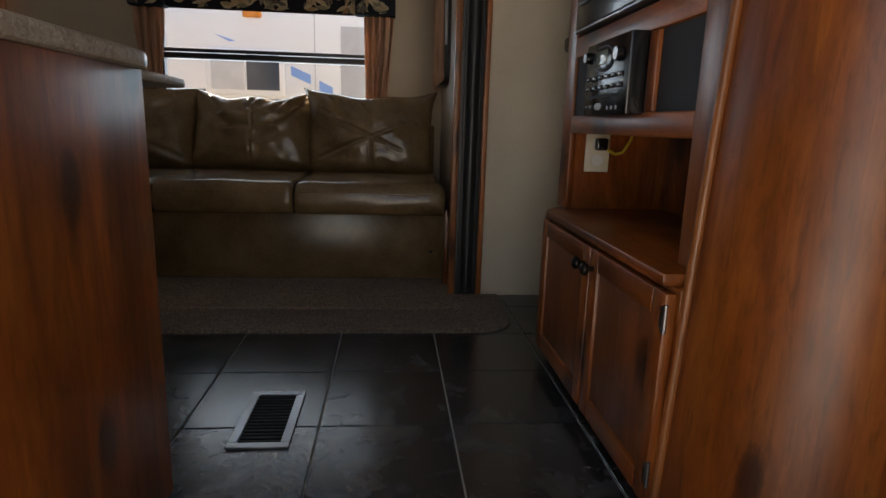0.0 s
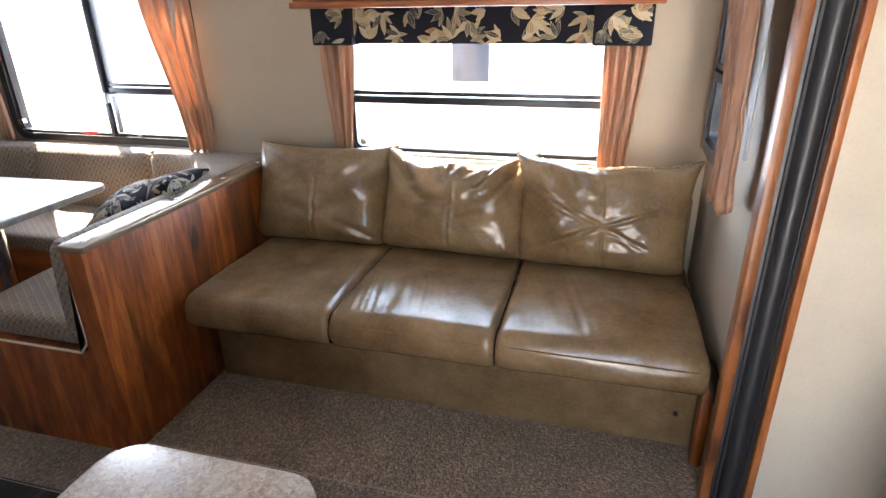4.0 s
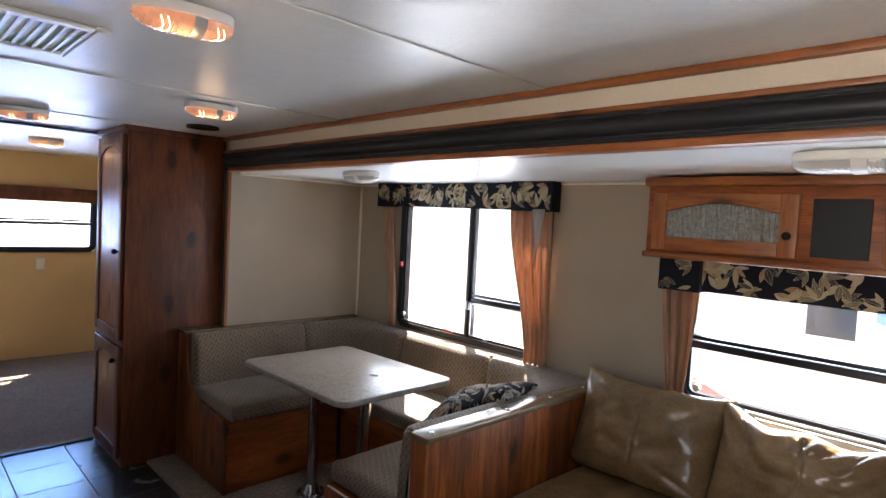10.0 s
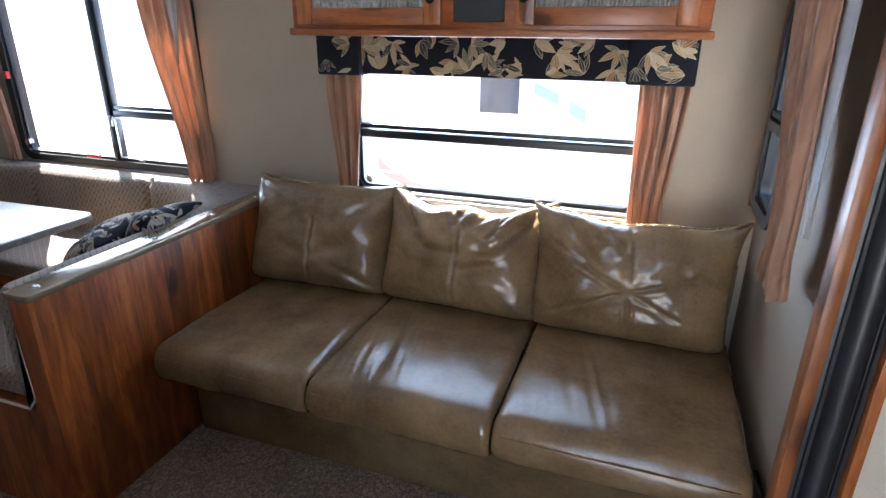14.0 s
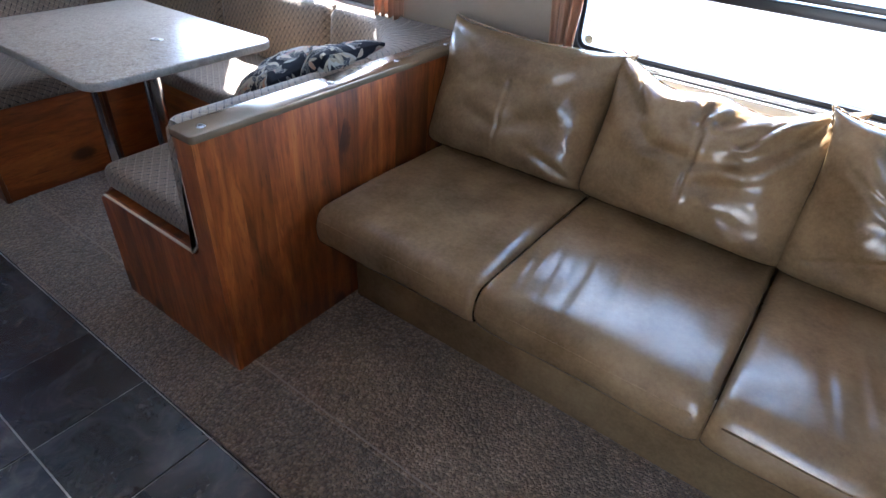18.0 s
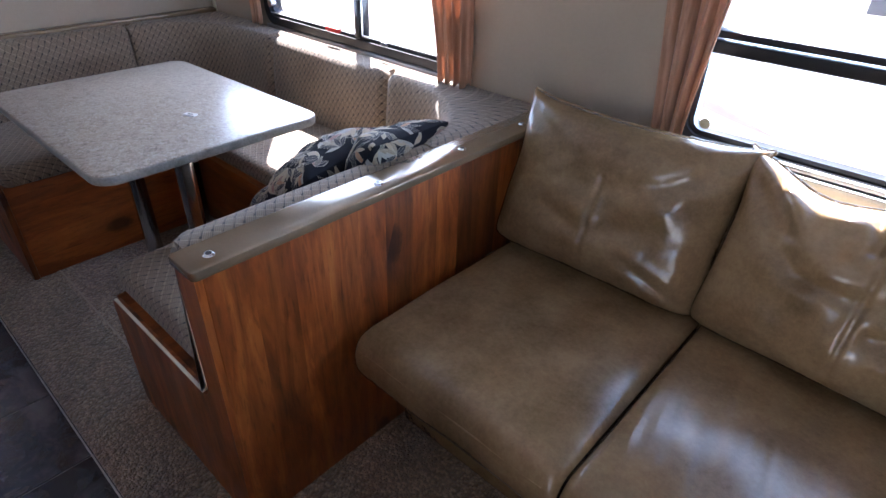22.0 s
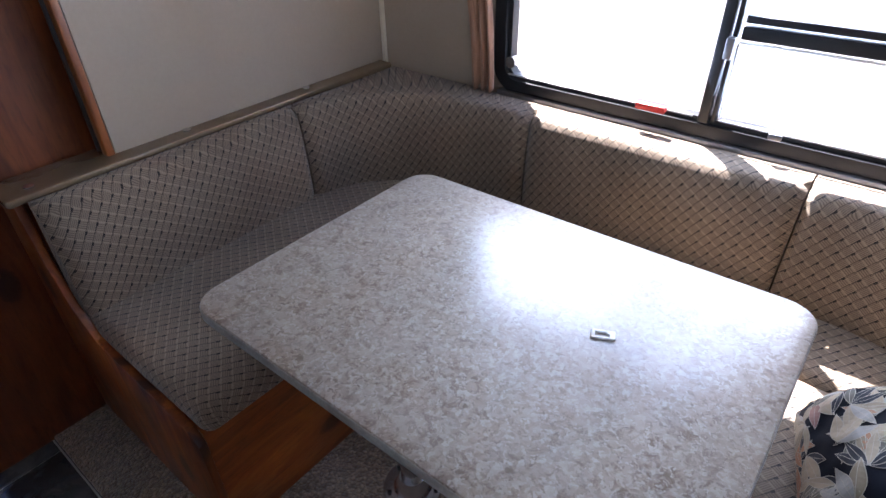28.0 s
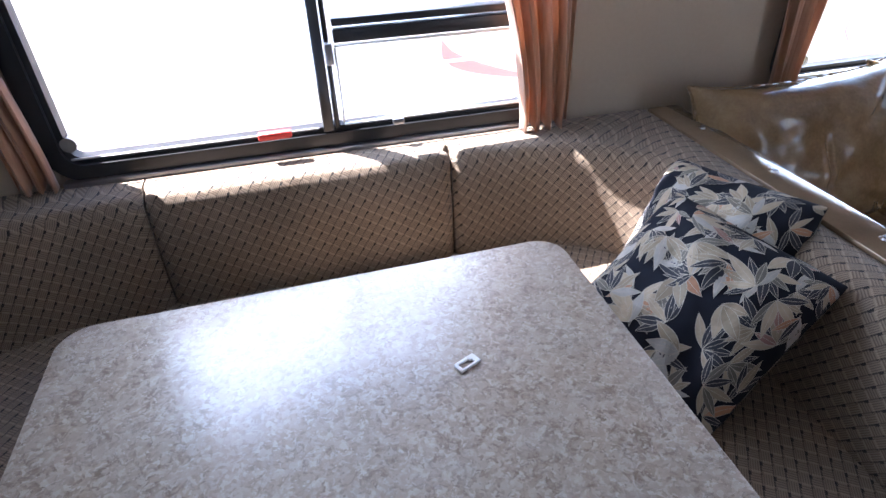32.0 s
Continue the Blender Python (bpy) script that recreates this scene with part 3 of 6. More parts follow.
structure("ceiling", box(-4.70, SIDE - 0.05, CEIL, 2.6, OPEN_Y + 0.12, CEIL + 0.05), CEILING, "white textured ceiling panels")
structure("ceiling_bedroom", box(-7.2, SIDE - 0.05, CEIL - 0.01, -4.70, 3.05, CEIL + 0.05), CEILING, "white ceiling of the rear bedroom")
# the main wall over and beside the opening
structure("wall_header", box(SL_L - 0.25, OPEN_Y - 0.02, 1.885, 0.13, OPEN_Y + 0.03, CEIL), CREAM, "cream papered strip over the slide-out opening")
structure("wall_front_right", box(0.105, 2.09, -0.05, 2.6, 2.14, CEIL), CREAM, "cream papered wall beside the slide-out")
structure("wall_rear_right", box(-4.7, OPEN_Y - 0.02, -0.05, SL_L - 0.05, OPEN_Y + 0.03, CEIL), WALL, "wall behind the closet")
structure("wall_entry", wall_bm("y", SIDE - 0.05, 0.05, -7.2, 2.6, -0.06, CEIL, [(-0.62, -0.06, 0.10, 1.86), (-6.6, 1.0, -5.6, 1.5)]), WALL, "beige papered entry side wall with the door opening")
structure("wall_front", wall_bm("x", 2.55, 0.05, SIDE, 2.09, -0.05, CEIL), CREAM, "cream front end wall")
structure("wall_rear", wall_bm("x", -7.15, 0.05, SIDE, 3.05, -0.05, CEIL, [(0.62, 1.03, 2.0, 1.60)]), YELLOW, "ochre papered rear bedroom wall with a window")
structure("wall_bedroom_right", box(-7.1, 2.46, -0.05, -4.7, 2.51, CEIL), YELLOW, "ochre papered bedroom side wall")
structure("wall_bedroom_return", box(-4.75, 2.05, -0.05, -4.70, 2.46, CEIL), YELLOW, "ochre papered return wall beside the closet")

# the bathroom's rounded corner
def bath_outline(off=0.0):
    pts = [(-4.66, SIDE), (-4.66, 0.757 - off)]
    cx, cy, r = -3.42, 0.457, 0.30 - off
    pts += [(cx + r * math.cos(radians(a)), cy + r * math.sin(radians(a))) for a in range(90, -1, -6)]
    return pts + [(cx + r, SIDE)]


structure("wall_bathroom", prism(bath_outline(), "z", -0.01, CEIL), CURVED, "pale smooth bathroom wall with a rounded corner")
structure("baseboard", prism([(x, y) for x, y in bath_outline(-0.004)], "z", 0.0, 0.012), BLACK, "thin dark edge under the rounded wall")

# slide opening trim: oak, ribbed black seal, oak; upright on both sides and level on top
structure("trim_jamb_inner", box(-0.030, 2.03, 0.0, -0.003, 2.085, 1.78, 0.004), TRIM_Z, "orange oak trim on the slide-out corner")
def bulb_seal(bm, a0, a1, lo, hi, y, upright):
    """A rubber bulb seal: a soft half-round between thin lips, along z if upright, else along x."""
    w = a1 - a0
    prof = [(0.0, 0.0), (0.02, -0.010), (0.09, -0.011), (0.11, -0.003), (0.16, -0.004), (0.18, -0.010), (0.22, -0.010), (0.24, -0.004)]
    prof += [(0.27 + 0.56 * k / 12, -0.004 - 0.020 * math.sin(math.pi * k / 12) ** 0.7) for k in range(13)]
    prof += [(0.86, -0.004), (0.88, -0.011), (0.97, -0.010), (1.0, 0.0), (1.0, 0.03), (0.0, 0.03)]
    pts = [(a0 + w * p, y + d) for p, d in prof]
    if upright:
        return prism(pts, "z", lo, hi, bm=bm)
    return prism([(d, p) for p, d in pts], "x", lo, hi, bm=bm)


seal_bm = bulb_seal(None, -0.003, 0.092, 0.0, 1.875, 2.062, True)
structure("trim_seal_upright", seal_bm, SEAL, "ribbed black rubber seal beside the sofa")
structure("trim_jamb_outer", box(0.092, 2.036, 0.0, 0.113, 2.10, 1.89, 0.004), TRIM_Z, "orange oak trim beside the cream wall")
head_bm = bulb_seal(None, 1.780, 1.873, SL_L - 0.10, 0.112, 2.010, False)
structure("trim_seal_level", head_bm, SEAL, "ribbed black seal along the slide-out header")
structure("trim_header_low", box(SL_L, 1.985, 1.757, -0.016, 2.05, 1.780, 0.004), TRIM_X, "orange oak strip under the black seal")
structure("trim_header_mid", box(SL_L - 0.1, 1.992, 1.873, 0.112, 2.05, 1.889, 0.004), TRIM_X, "orange oak strip over the black seal")
structure("trim_header_high", box(SL_L - 0.2, 1.985, 1.948, 0.4, 2.05, 1.971, 0.005), TRIM_X, "dark oak moulding against the ceiling")
structure("trim_jamb_left", box(SL_L - 0.028, 1.988, 0.0, SL_L + 0.003, 2.008, 1.757, 0.004), TRIM_Z, "orange oak trim on the slide-out corner by the closet")
structure("trim_seal_left", bulb_seal(None, SL_L - 0.088, SL_L - 0.028, 0.0, 1.780, 2.012, True), SEAL, "black seal beside the closet")
structure("trim_corner", box(SL_L + 0.001, 2.985, 0.75, SL_L + 0.016, 2.999, SLIDE_CEIL, 0.003), IVORY, "pale corner strip")
structure("trim_cove_back", box(SL_L, 2.985, SLIDE_CEIL - 0.016, SL_R, 2.999, SLIDE_CEIL - 0.001, 0.004), IVORY, "pale cove strip under the slide-out ceiling")
structure("trim_cove_left", box(SL_L + 0.001, 2.06, SLIDE_CEIL - 0.016, SL_L + 0.014, 2.98, SLIDE_CEIL - 0.001, 0.004), IVORY, "pale cove strip under the slide-out ceiling")
# ceiling battens over the panel joints
for x in (-0.455, -1.635, -2.815, -3.995):
    structure("trim_batten", box(x - 0.03, SIDE, CEIL - 0.006, x + 0.03, 1.985, CEIL - 0.0005, 0.002, 1), WHITE, "white batten over a ceiling joint")
structure("trim_batten", box(-4.70, 0.76, CEIL - 0.02, -4.62, 2.0, CEIL - 0.012, 0.004), IRON, "dark strip where the bedroom ceiling starts")
structure("threshold", box(-4.66, 0.76, -0.004, -4.615, 1.44, 0.008, 0.003), IRON, "dark threshold strip between tiles and carpet")

# carpets
structure("carpet_slide", box(SL_L, 1.83, -0.004, SL_R, BACK, 0.016, 0.004), CARPET, "brown cut-pile carpet of the slide-out")
lap = round_rect(-4.09, 1.597, 0.185, 1.845, (0.02, 0.16, 0.02, 0.02), 8)
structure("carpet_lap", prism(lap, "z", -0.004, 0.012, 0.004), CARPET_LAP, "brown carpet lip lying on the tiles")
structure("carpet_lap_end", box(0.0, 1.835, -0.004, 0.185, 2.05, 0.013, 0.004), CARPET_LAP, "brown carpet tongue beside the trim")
seam_bm = box(SL_L, 1.840, 0.010, 0.0, 1.845, 0.0168)
structure("trim_carpet_seam", seam_bm, SEAM, "pale seam between the carpet and its lip")
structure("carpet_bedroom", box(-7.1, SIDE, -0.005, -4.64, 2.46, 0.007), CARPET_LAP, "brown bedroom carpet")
structure("carpet_front", box(0.44, 1.33, -0.005, 2.55, 2.09, 0.010, 0.003), CARPET, "brown carpet of the front bedroom")

# ---- outside ----
structure("ground", box(-400, -400, -1.02, 400, 400, -0.95), GROUND, "pale gravel yard")


def rv_outside(name, label, x0, x1, y, z0, z1, windows, stripes, towards=-1):
    """A white travel trailer parked outside; its near side faces the window."""
    t = thing(name, label, "trailer", "parked trailers", ((x0 + x1) / 2, y, -0.95))
    depth = 2.4
    body = part("body", box(x0, y, z0, x1, y - towards * depth, z1, 0.12, 4), TRAILER, t)
    for a, b, c, d in windows:
        w = part("window", box(a, y + towards * 0.03, b, c, y, d, 0.012), TRAILER, t)
        part("pane", box(a + 0.04, y + towards * 0.035, b + 0.04, (a + c) / 2 - 0.01, y + towards * 0.025, d - 0.04), FROSTED, w)
        part("pane", box((a + c) / 2 + 0.01, y + towards * 0.035, b + 0.04, c - 0.04, y + towards * 0.025, d - 0.04), DARKGLASS, w)
    for material, outline in stripes:
        part("decal", prism(outline, "y", y + towards * 0.006, y), material, t)
    for k in range(7):
        z = z0 + 0.25 + 0.16 * k
        part("siding_rib", box(x0 + 0.15, y + towards * 0.010, z, x1 - 0.15, y - towards * 0.01, z + 0.018, 0.004, 1), TRAILER, t)
    for wx in ((x0 + x1) / 2 - 0.5, (x0 + x1) / 2 + 0.5):
        w = part("wheel", rod((wx, y + 0.02, -0.62), (wx, y + 0.25, -0.62), 0.33, 28), BLACK, t)
        part("rim", rod((wx, y + 0.0, -0.62), (wx, y + 0.03, -0.62), 0.19, 20), STEEL, w)
    return t


def swoosh(x0, z0, x1, z1, w):
    top = [(x0 + (x1 - x0) * k / 12, z0 + (z1 - z0) * (k / 12) ** 0.6) for k in range(13)]
    low = [(x0 + (x1 - x0) * k / 12, z0 + (z1 - z0) * (k / 12) ** 0.6 - w * (1 - k / 12)) for k in range(12, -1, -1)]
    return top + low[1:]


def slant(x0, z0, x1, z1, w):
    return [(x0, z0), (x1, z1), (x1, z1 - w), (x0, z0 - w)]


rv_outside("neighbour_trailer", "white travel trailer with blue and red decals parked alongside", -8.0, 4.5, 4.5, -0.55, 2.6,
           [(-1.72, 0.915, -1.12, 1.26), (1.9, 1.0, 2.7, 1.6)],
           [(STRIPE_BLUE, slant(-1.074, 1.15, -0.922, 1.085, 0.072)), (STRIPE_BLUE, slant(-0.855, 1.046, -0.75, 0.995, 0.077)),
            (PALE_BLUE, swoosh(-4.85, 1.0, -3.70, 0.455, 0.05)), (STRIPE_RED, swoosh(-2.15, 0.62, -1.56, 0.36, 0.09)),
            (STRIPE_RED, swoosh(-5.5, 1.0, -5.0, 0.92, 0.05)), (STRIPE_RED, swoosh(0.40, 0.53, 1.35, 0.06, 0.11)),
            (STRIPE_BLUE, [(-1.66, 1.37), (-1.492, 1.32), (-1.54, 1.315)]), (STRIPE_GREY, [(-0.683, 1.46), (-0.479, 1.46), (-0.479, 0.92), (-0.683, 0.92)]),
            (STRIPE_GREY, [(-0.890, 2.3), (-0.884, 2.3), (-0.884, -0.2), (-0.890, -0.2)])])
nb = thing("marker_light", "amber clearance light on the white trailer", "light", base=(-1.355, 4.48, 1.52))
part("lens", box(-1.427, 4.47, 1.495, -1.284, 4.499, 1.55, 0.012), AMBER, nb)

# ---- windows ----
def window_unit(name, label, axis, at, a0, z0, a1, z1, uprights=(), bars=(), inward=-1, r=0.07):
    """A trailer window: rounded black frame, bars and clear panes, set in an opening of the wall across the axis at `at`."""
    w = tagged(new(name), label=label, category="window", kind="structure")
    w.location = ((a0 + a1) / 2, at, z0) if axis == "y" else (at, (a0 + a1) / 2, z0)
    ex = 0.012                                # the frame laps over the wall

    def ring(o, i, d0, d1):
        bm = bmesh.new()
        outer = round_rect(a0 - o, z0 - o, a1 + o, z1 + o, r + o)
        inner = round_rect(a0 + i, z0 + i, a1 - i, z1 - i, max(0.01, r - i))
        put = (lambda u, v, d: (u, at + d, v)) if axis == "y" else (lambda u, v, d: (at + d, u, v))
        rows = [[bm.verts.new(put(*p, d)) for p in loop] for loop, d in ((outer, d1), (outer, d0), (inner, d0), (inner, d1))]
        n = len(outer)
        for q in range(4):
            for k in range(n):
                bm.faces.new((rows[q][k], rows[q][(k + 1) % n], rows[(q + 1) % 4][(k + 1) % n], rows[(q + 1) % 4][k]))
        return bm

    s = inward
    part("window_frame", ring(ex, 0.028, s * 0.016, -s * 0.05), FRAME, w)
    part("inner_frame", ring(-0.024, 0.042, s * 0.004, -s * 0.03), FRAME, w)

    def bar(u0, v0, u1, v1, d0, d1, name="bar"):
        bm = box(u0, at + d0, v0, u1, at + d1, v1, 0.004) if axis == "y" else box(at + d0, u0, v0, at + d1, u1, v1, 0.004)
        return part(name, bm, FRAME, w)

    for u in uprights:
        bar(u - 0.022, z0 + 0.03, u + 0.004, z1 - 0.03, s * 0.014, -s * 0.03, "mullion")
        bar(u + 0.008, z0 + 0.03, u + 0.020, z1 - 0.03, s * 0.006, -s * 0.03, "mullion")
    for u0, u1, z in bars:
        bar(u0, z + 0.010, u1, z + 0.028, s * 0.012, -s * 0.03)
        bar(u0, z - 0.026, u1, z + 0.004, s * 0.018, -s * 0.03)
    g = 0.004 * -s
    glass = box(a0 + 0.03, at + g, z0 + 0.03, a1 - 0.03, at + g - s * 0.004, z1 - 0.03) if axis == "y" else box(at + g, a0 + 0.03, z0 + 0.03, at + g - s * 0.004, a1 - 0.03, z1 - 0.03)
    pane = part("pane", glass, GLASS, w)
    pane.visible_shadow = False
    return w


win1 = window_unit("window_1", "black-framed sliding window over the dinette", "y", BACK, *W1, uprights=[-2.83], bars=[(-2.80, -2.30, 1.07)])
win2 = window_unit("window_2", "black-framed window with a level bar behind the sofa", "y", BACK, *W2, bars=[(-1.50, -0.40, 1.06)])
window_unit("window_3", "narrow black-framed window at the sofa's end", "x", -0.030, *W3, bars=[(2.60, 2.85, 1.2)])
window_unit("window_4", "black-framed rear bedroom window", "x", -7.1, 0.62, 1.03, 2.0, 1.60, bars=[(0.65, 1.97, 1.31)], inward=1)
# assumed window, never in view; it houses the bedroom's added fill lamp
window_unit("window_5", "assumed black-framed bedroom side window, out of view", "y", SIDE, -6.6, 1.0, -5.6, 1.5, bars=[(-6.57, -5.63, 1.25)], inward=1)
for wx, ww, wo in ((-2.95, W1, win1), (-0.95, W2, win2)):
    if wo is win2:
        part("sill_ledge", box(ww[0] + 0.03, BACK - 0.040, ww[1] - 0.030, ww[2] - 0.03, BACK - 0.017, ww[1] + 0.010, 0.004), ALU, wo, "bright aluminium sill rail")
        part("sill_ledge", box(ww[0] + 0.05, BACK - 0.028, ww[1] + 0.013, ww[2] - 0.05, BACK - 0.008, ww[1] + 0.026, 0.003), ALU, wo, "bright aluminium sill rail")
    part("sill_track", box(ww[0] + 0.01, BACK - 0.030, ww[1] - 0.026, ww[2] - 0.01, BACK - 0.001, ww[1] - 0.006, 0.004), STEEL, wo, "dull metal drip track")
for sx, sz in ((-3.415, 0.885),):
    part("pull_knob", rod((sx, 2.972, sz), (sx, 2.995, sz), 0.017, 18), CHROME, win1)
for bead in ((-2.800, 2.978, 0.846, -2.312, 2.986, 0.852), (-2.800, 2.978, 1.036, -2.312, 2.986, 1.042), (-2.803, 2.978, 0.852, -2.797, 2.986, 1.036), (-2.315, 2.978, 0.852, -2.309, 2.986, 1.036), (-3.425, 2.978, 0.844, -2.862, 2.984, 0.849)):
    part("sash_bead", box(*bead, 0.002, 1), ALU, win1, "thin aluminium bead")
part("latch", box(-3.01, 2.962, 0.838, -2.93, 2.984, 0.856, 0.004), RED, win1, "red emergency latch")
part("latch", box(-3.462, 2.965, 1.20, -3.438, 2.985, 1.235, 0.004), RED, win1, "red emergency latch")
part("slide_catch", box(-2.825, 2.962, 1.00, -2.805, 2.984, 1.05, 0.004), STEEL, win1)
part("slide_catch", box(-2.68, 2.965, 0.835, -2.65, 2.982, 0.852, 0.004), STEEL, win1)
part("slide_catch", box(-1.515, 2.965, 0.99, -1.497, 2.984, 1.04, 0.004), STEEL, win2)
part("pull_knob", rod((-1.45, 2.972, 0.865), (-1.45, 2.995, 0.865), 0.014, 18), CHROME, win2)


# ---- curtains and printed valances ----
def curtain(name, label, axis, at, top, bottom, z0, z1, folds, depth=0.02, waist=None, material=None, group="copper curtains"):
    """A gathered curtain; top and bottom are the spans it covers at z1 and z0; waist: (height share, span) where it is drawn in."""
    material = material or CURTAIN
    rnd = random.Random(name + str(top))
    ph = [rnd.uniform(0, 6.28) for _ in range(3)]
    c = thing(name, label, "curtain", group, (((top[0] + top[1]) / 2, at, z0) if axis == "y" else (at, (top[0] + top[1]) / 2, z0)))

    def span(v):
        if waist and v < waist[0]:
            k = v / waist[0]
            k = k * k * (3 - 2 * k)
            return [bottom[q] + (waist[1][q] - bottom[q]) * k for q in (0, 1)]
        a, s0 = (waist if waist else (0.0, bottom))
        k = (v - a) / (1 - a)
        k = k * k * (3 - 2 * k)
        return [s0[q] + (top[q] - s0[q]) * k for q in (0, 1)]

    def fn(u, v):
        a, b = span(v)
        w = u + 0.025 * math.sin(5 * v + ph[0]) * math.sin(math.pi * u)
        d = depth * (math.sin(2 * math.pi * folds * w + ph[1]) + 0.4 * math.sin(2 * math.pi * folds * 2.3 * w + ph[2] + 2 * v))
        z = z0 + (z1 - z0) * v + (1 - v) * 0.012 * math.sin(2 * math.pi * folds * w + ph[1])
        p = a + (b - a) * w
        return (p, at + d, z) if axis == "y" else (at + d, p, z)

    ob = part("cloth", sheet(fn, int(folds * 14), 26), material, c)
    sol = ob.modifiers.new("thickness", "SOLIDIFY")
    sol.thickness = 0.003
    return c


def leaf(fill, rim, place, cu, cv, length, width, turn, lift, line=0.0011, n=8):
    """One printed leaf laid on a surface by place(u, v, lift): a lance-shaped fill, a thin pale outline round it and a midrib."""
    ca, sa = math.cos(turn), math.sin(turn)

    def at(bm, x, y, up=0.0):
        return bm.verts.new(place(cu + x * ca - y * sa, cv + x * sa + y * ca, lift + up))

    share = [math.sin(math.pi * (k / n) ** 0.85) for k in range(n + 1)]
    xs = [length * (k / n - 0.5) for k in range(n + 1)]
    rows = [[at(fill, xs[k], y) for y in (-share[k] * width / 2, 0.0, share[k] * width / 2)] if 0 < k < n else [at(fill, xs[k], 0.0)] * 3 for k in range(n + 1)]
    for a, b in zip(rows, rows[1:]):
        for p, q in ((0, 1), (1, 2)):
            corners = list(dict.fromkeys((a[p], b[p], b[q], a[q])))
            fill.faces.new(corners)
    for side in (-1, 1):
        inner = [at(rim, xs[k], side * share[k] * width / 2) for k in range(n + 1)]
        outer = [at(rim, xs[k] + (0.0, 2.2 * line, -2.2 * line)[(k == n) - (k == 0)], side * (share[k] * width / 2 + (line if 0 < k < n else 0.0))) for k in range(n + 1)]
        for k in range(n):
            rim.faces.new((inner[k], inner[k + 1], outer[k + 1], outer[k]))
    ribs = [[at(rim, x * 0.9, y, 0.00012) for y in (-0.4 * line, 0.4 * line)] for x in xs]
    for a, b in zip(ribs, ribs[1:]):
        rim.faces.new((a[0], b[0], b[1], a[1]))


def leaf_print(place, w, h, step, size, seed):
    """Fans of leaves over a cloth of w by h metres, centred on the middle: the fills, and their pale outlines with ribs."""
    rnd = random.Random(seed)
    fill, rim = bmesh.new(), bmesh.new()
    cols, rows = max(1, round(w / step)), max(1, round(h / step))
    for i, j in [(i, j) for i in range(cols) for j in range(rows)]:
        u = (i + 0.5 + rnd.uniform(-0.36, 0.36)) * w / cols - w / 2
        v = (j + 0.5 + rnd.uniform(-0.36, 0.36)) * h / rows - h / 2
        aim, broad = rnd.uniform(0, 6.28), rnd.random() < 0.3
        blades = 3 if broad else rnd.choice((5, 6, 7))
        fan = 1.3 if broad else rnd.uniform(2.0, 3.2)
        layer = 0.0008 + 0.0006 * ((i % 3) + 3 * (j % 3)) / 2
        for k in range(blades):
            a = aim + fan * (k / (blades - 1) - 0.5)
            ln = size * rnd.uniform(0.55, 0.8) * (1 - 0.25 * abs(k / (blades - 1) - 0.5))
            cu, cv = u + math.cos(a) * ln * 0.55, v + math.sin(a) * ln * 0.55
            if abs(cu) < w / 2 and abs(cv) < h / 2:
                leaf(fill, rim, place, cu, cv, ln, ln * (0.40 if broad else 0.27), a, layer + 0.00025 * (k % 2))
    return fill, rim


def printed(parent, material, label, *how, rims=None):
    fills, edges = leaf_print(*how)
    part("printed_pattern", fills, material, parent, label, smooth=False, kind="stuff")
    part("printed_outline", edges, rims or VEIN, parent, "", smooth=False, kind="stuff")


def valance(name, label, axis, at, a0, a1, z0, z1, seed, tabs=(0.09, 0.09)):
    """A padded printed valance with dark side pieces."""
    v = thing(name, label, "valance", "printed valances", (((a0 + a1) / 2, at, z0) if axis == "y" else (at, (a0 + a1) / 2, z0)))
    w, h, mid, zm = a1 - a0, z1 - z0, (a0 + a1) / 2, (z0 + z1) / 2

    def place(u, q, d):
        u, q = max(-w / 2, min(w / 2, u)), max(-h / 2, min(h / 2, q))
        bulge = 0.014 * (1 - (2 * q / h) ** 2) * 0.6 + 0.004 * math.sin(9 * u / w * 3)
        p = at - 0.018 - bulge - d
        return (mid + u, p, zm + q) if axis == "y" else (p, mid + u, zm + q)

    front = sheet(lambda a, b: place((a - 0.5) * w, (b - 0.5) * h, 0), 60, 10)
    sheet(lambda a, b: (mid + (a - 0.5) * w, at + 0.03, zm + (b - 0.5) * h) if axis == "y" else (at + 0.03, mid + (a - 0.5) * w, zm + (b - 0.5) * h), 2, 1, bm=front)
    cloth = part("cloth", front, NAVY, v)
    printed(v, LEAVES, "tan and cream leaf print", place, w - 0.012, h - 0.012, 0.070, 0.100, seed)
    for n, (x0, x1) in enumerate(((a0 - 0.012, a0 + tabs[0]), (a1 - tabs[1], a1 + 0.012))):
        bm = box(x0, at - 0.052, z0 - 0.006, x1, at + 0.03, z1 + 0.006, 0.008) if axis == "y" else box(at - 0.052, x0, z0 - 0.006, at + 0.03, x1, z1 + 0.006, 0.008)
        tab = part("side_piece", bm, NAVY, v)
        m, ww, hh = (x0 + x1) / 2, x1 - x0, z1 - z0
        cut = lambda a, lim: max(-lim, min(lim, a))
        pl = (lambda u, q, d, m=m, a=ww / 2 - 0.009, b=hh / 2 - 0.003: (m + cut(u, a), at - 0.0525 - d, zm + cut(q, b))) if axis == "y" else (lambda u, q, d, m=m, a=ww / 2 - 0.009, b=hh / 2 - 0.003: (at - 0.0525 - d, m + cut(u, a), zm + cut(q, b)))
        printed(tab, LEAVES, "", pl, ww - 0.022, hh - 0.014, 0.070, 0.100, seed + 5 + n)
    return v


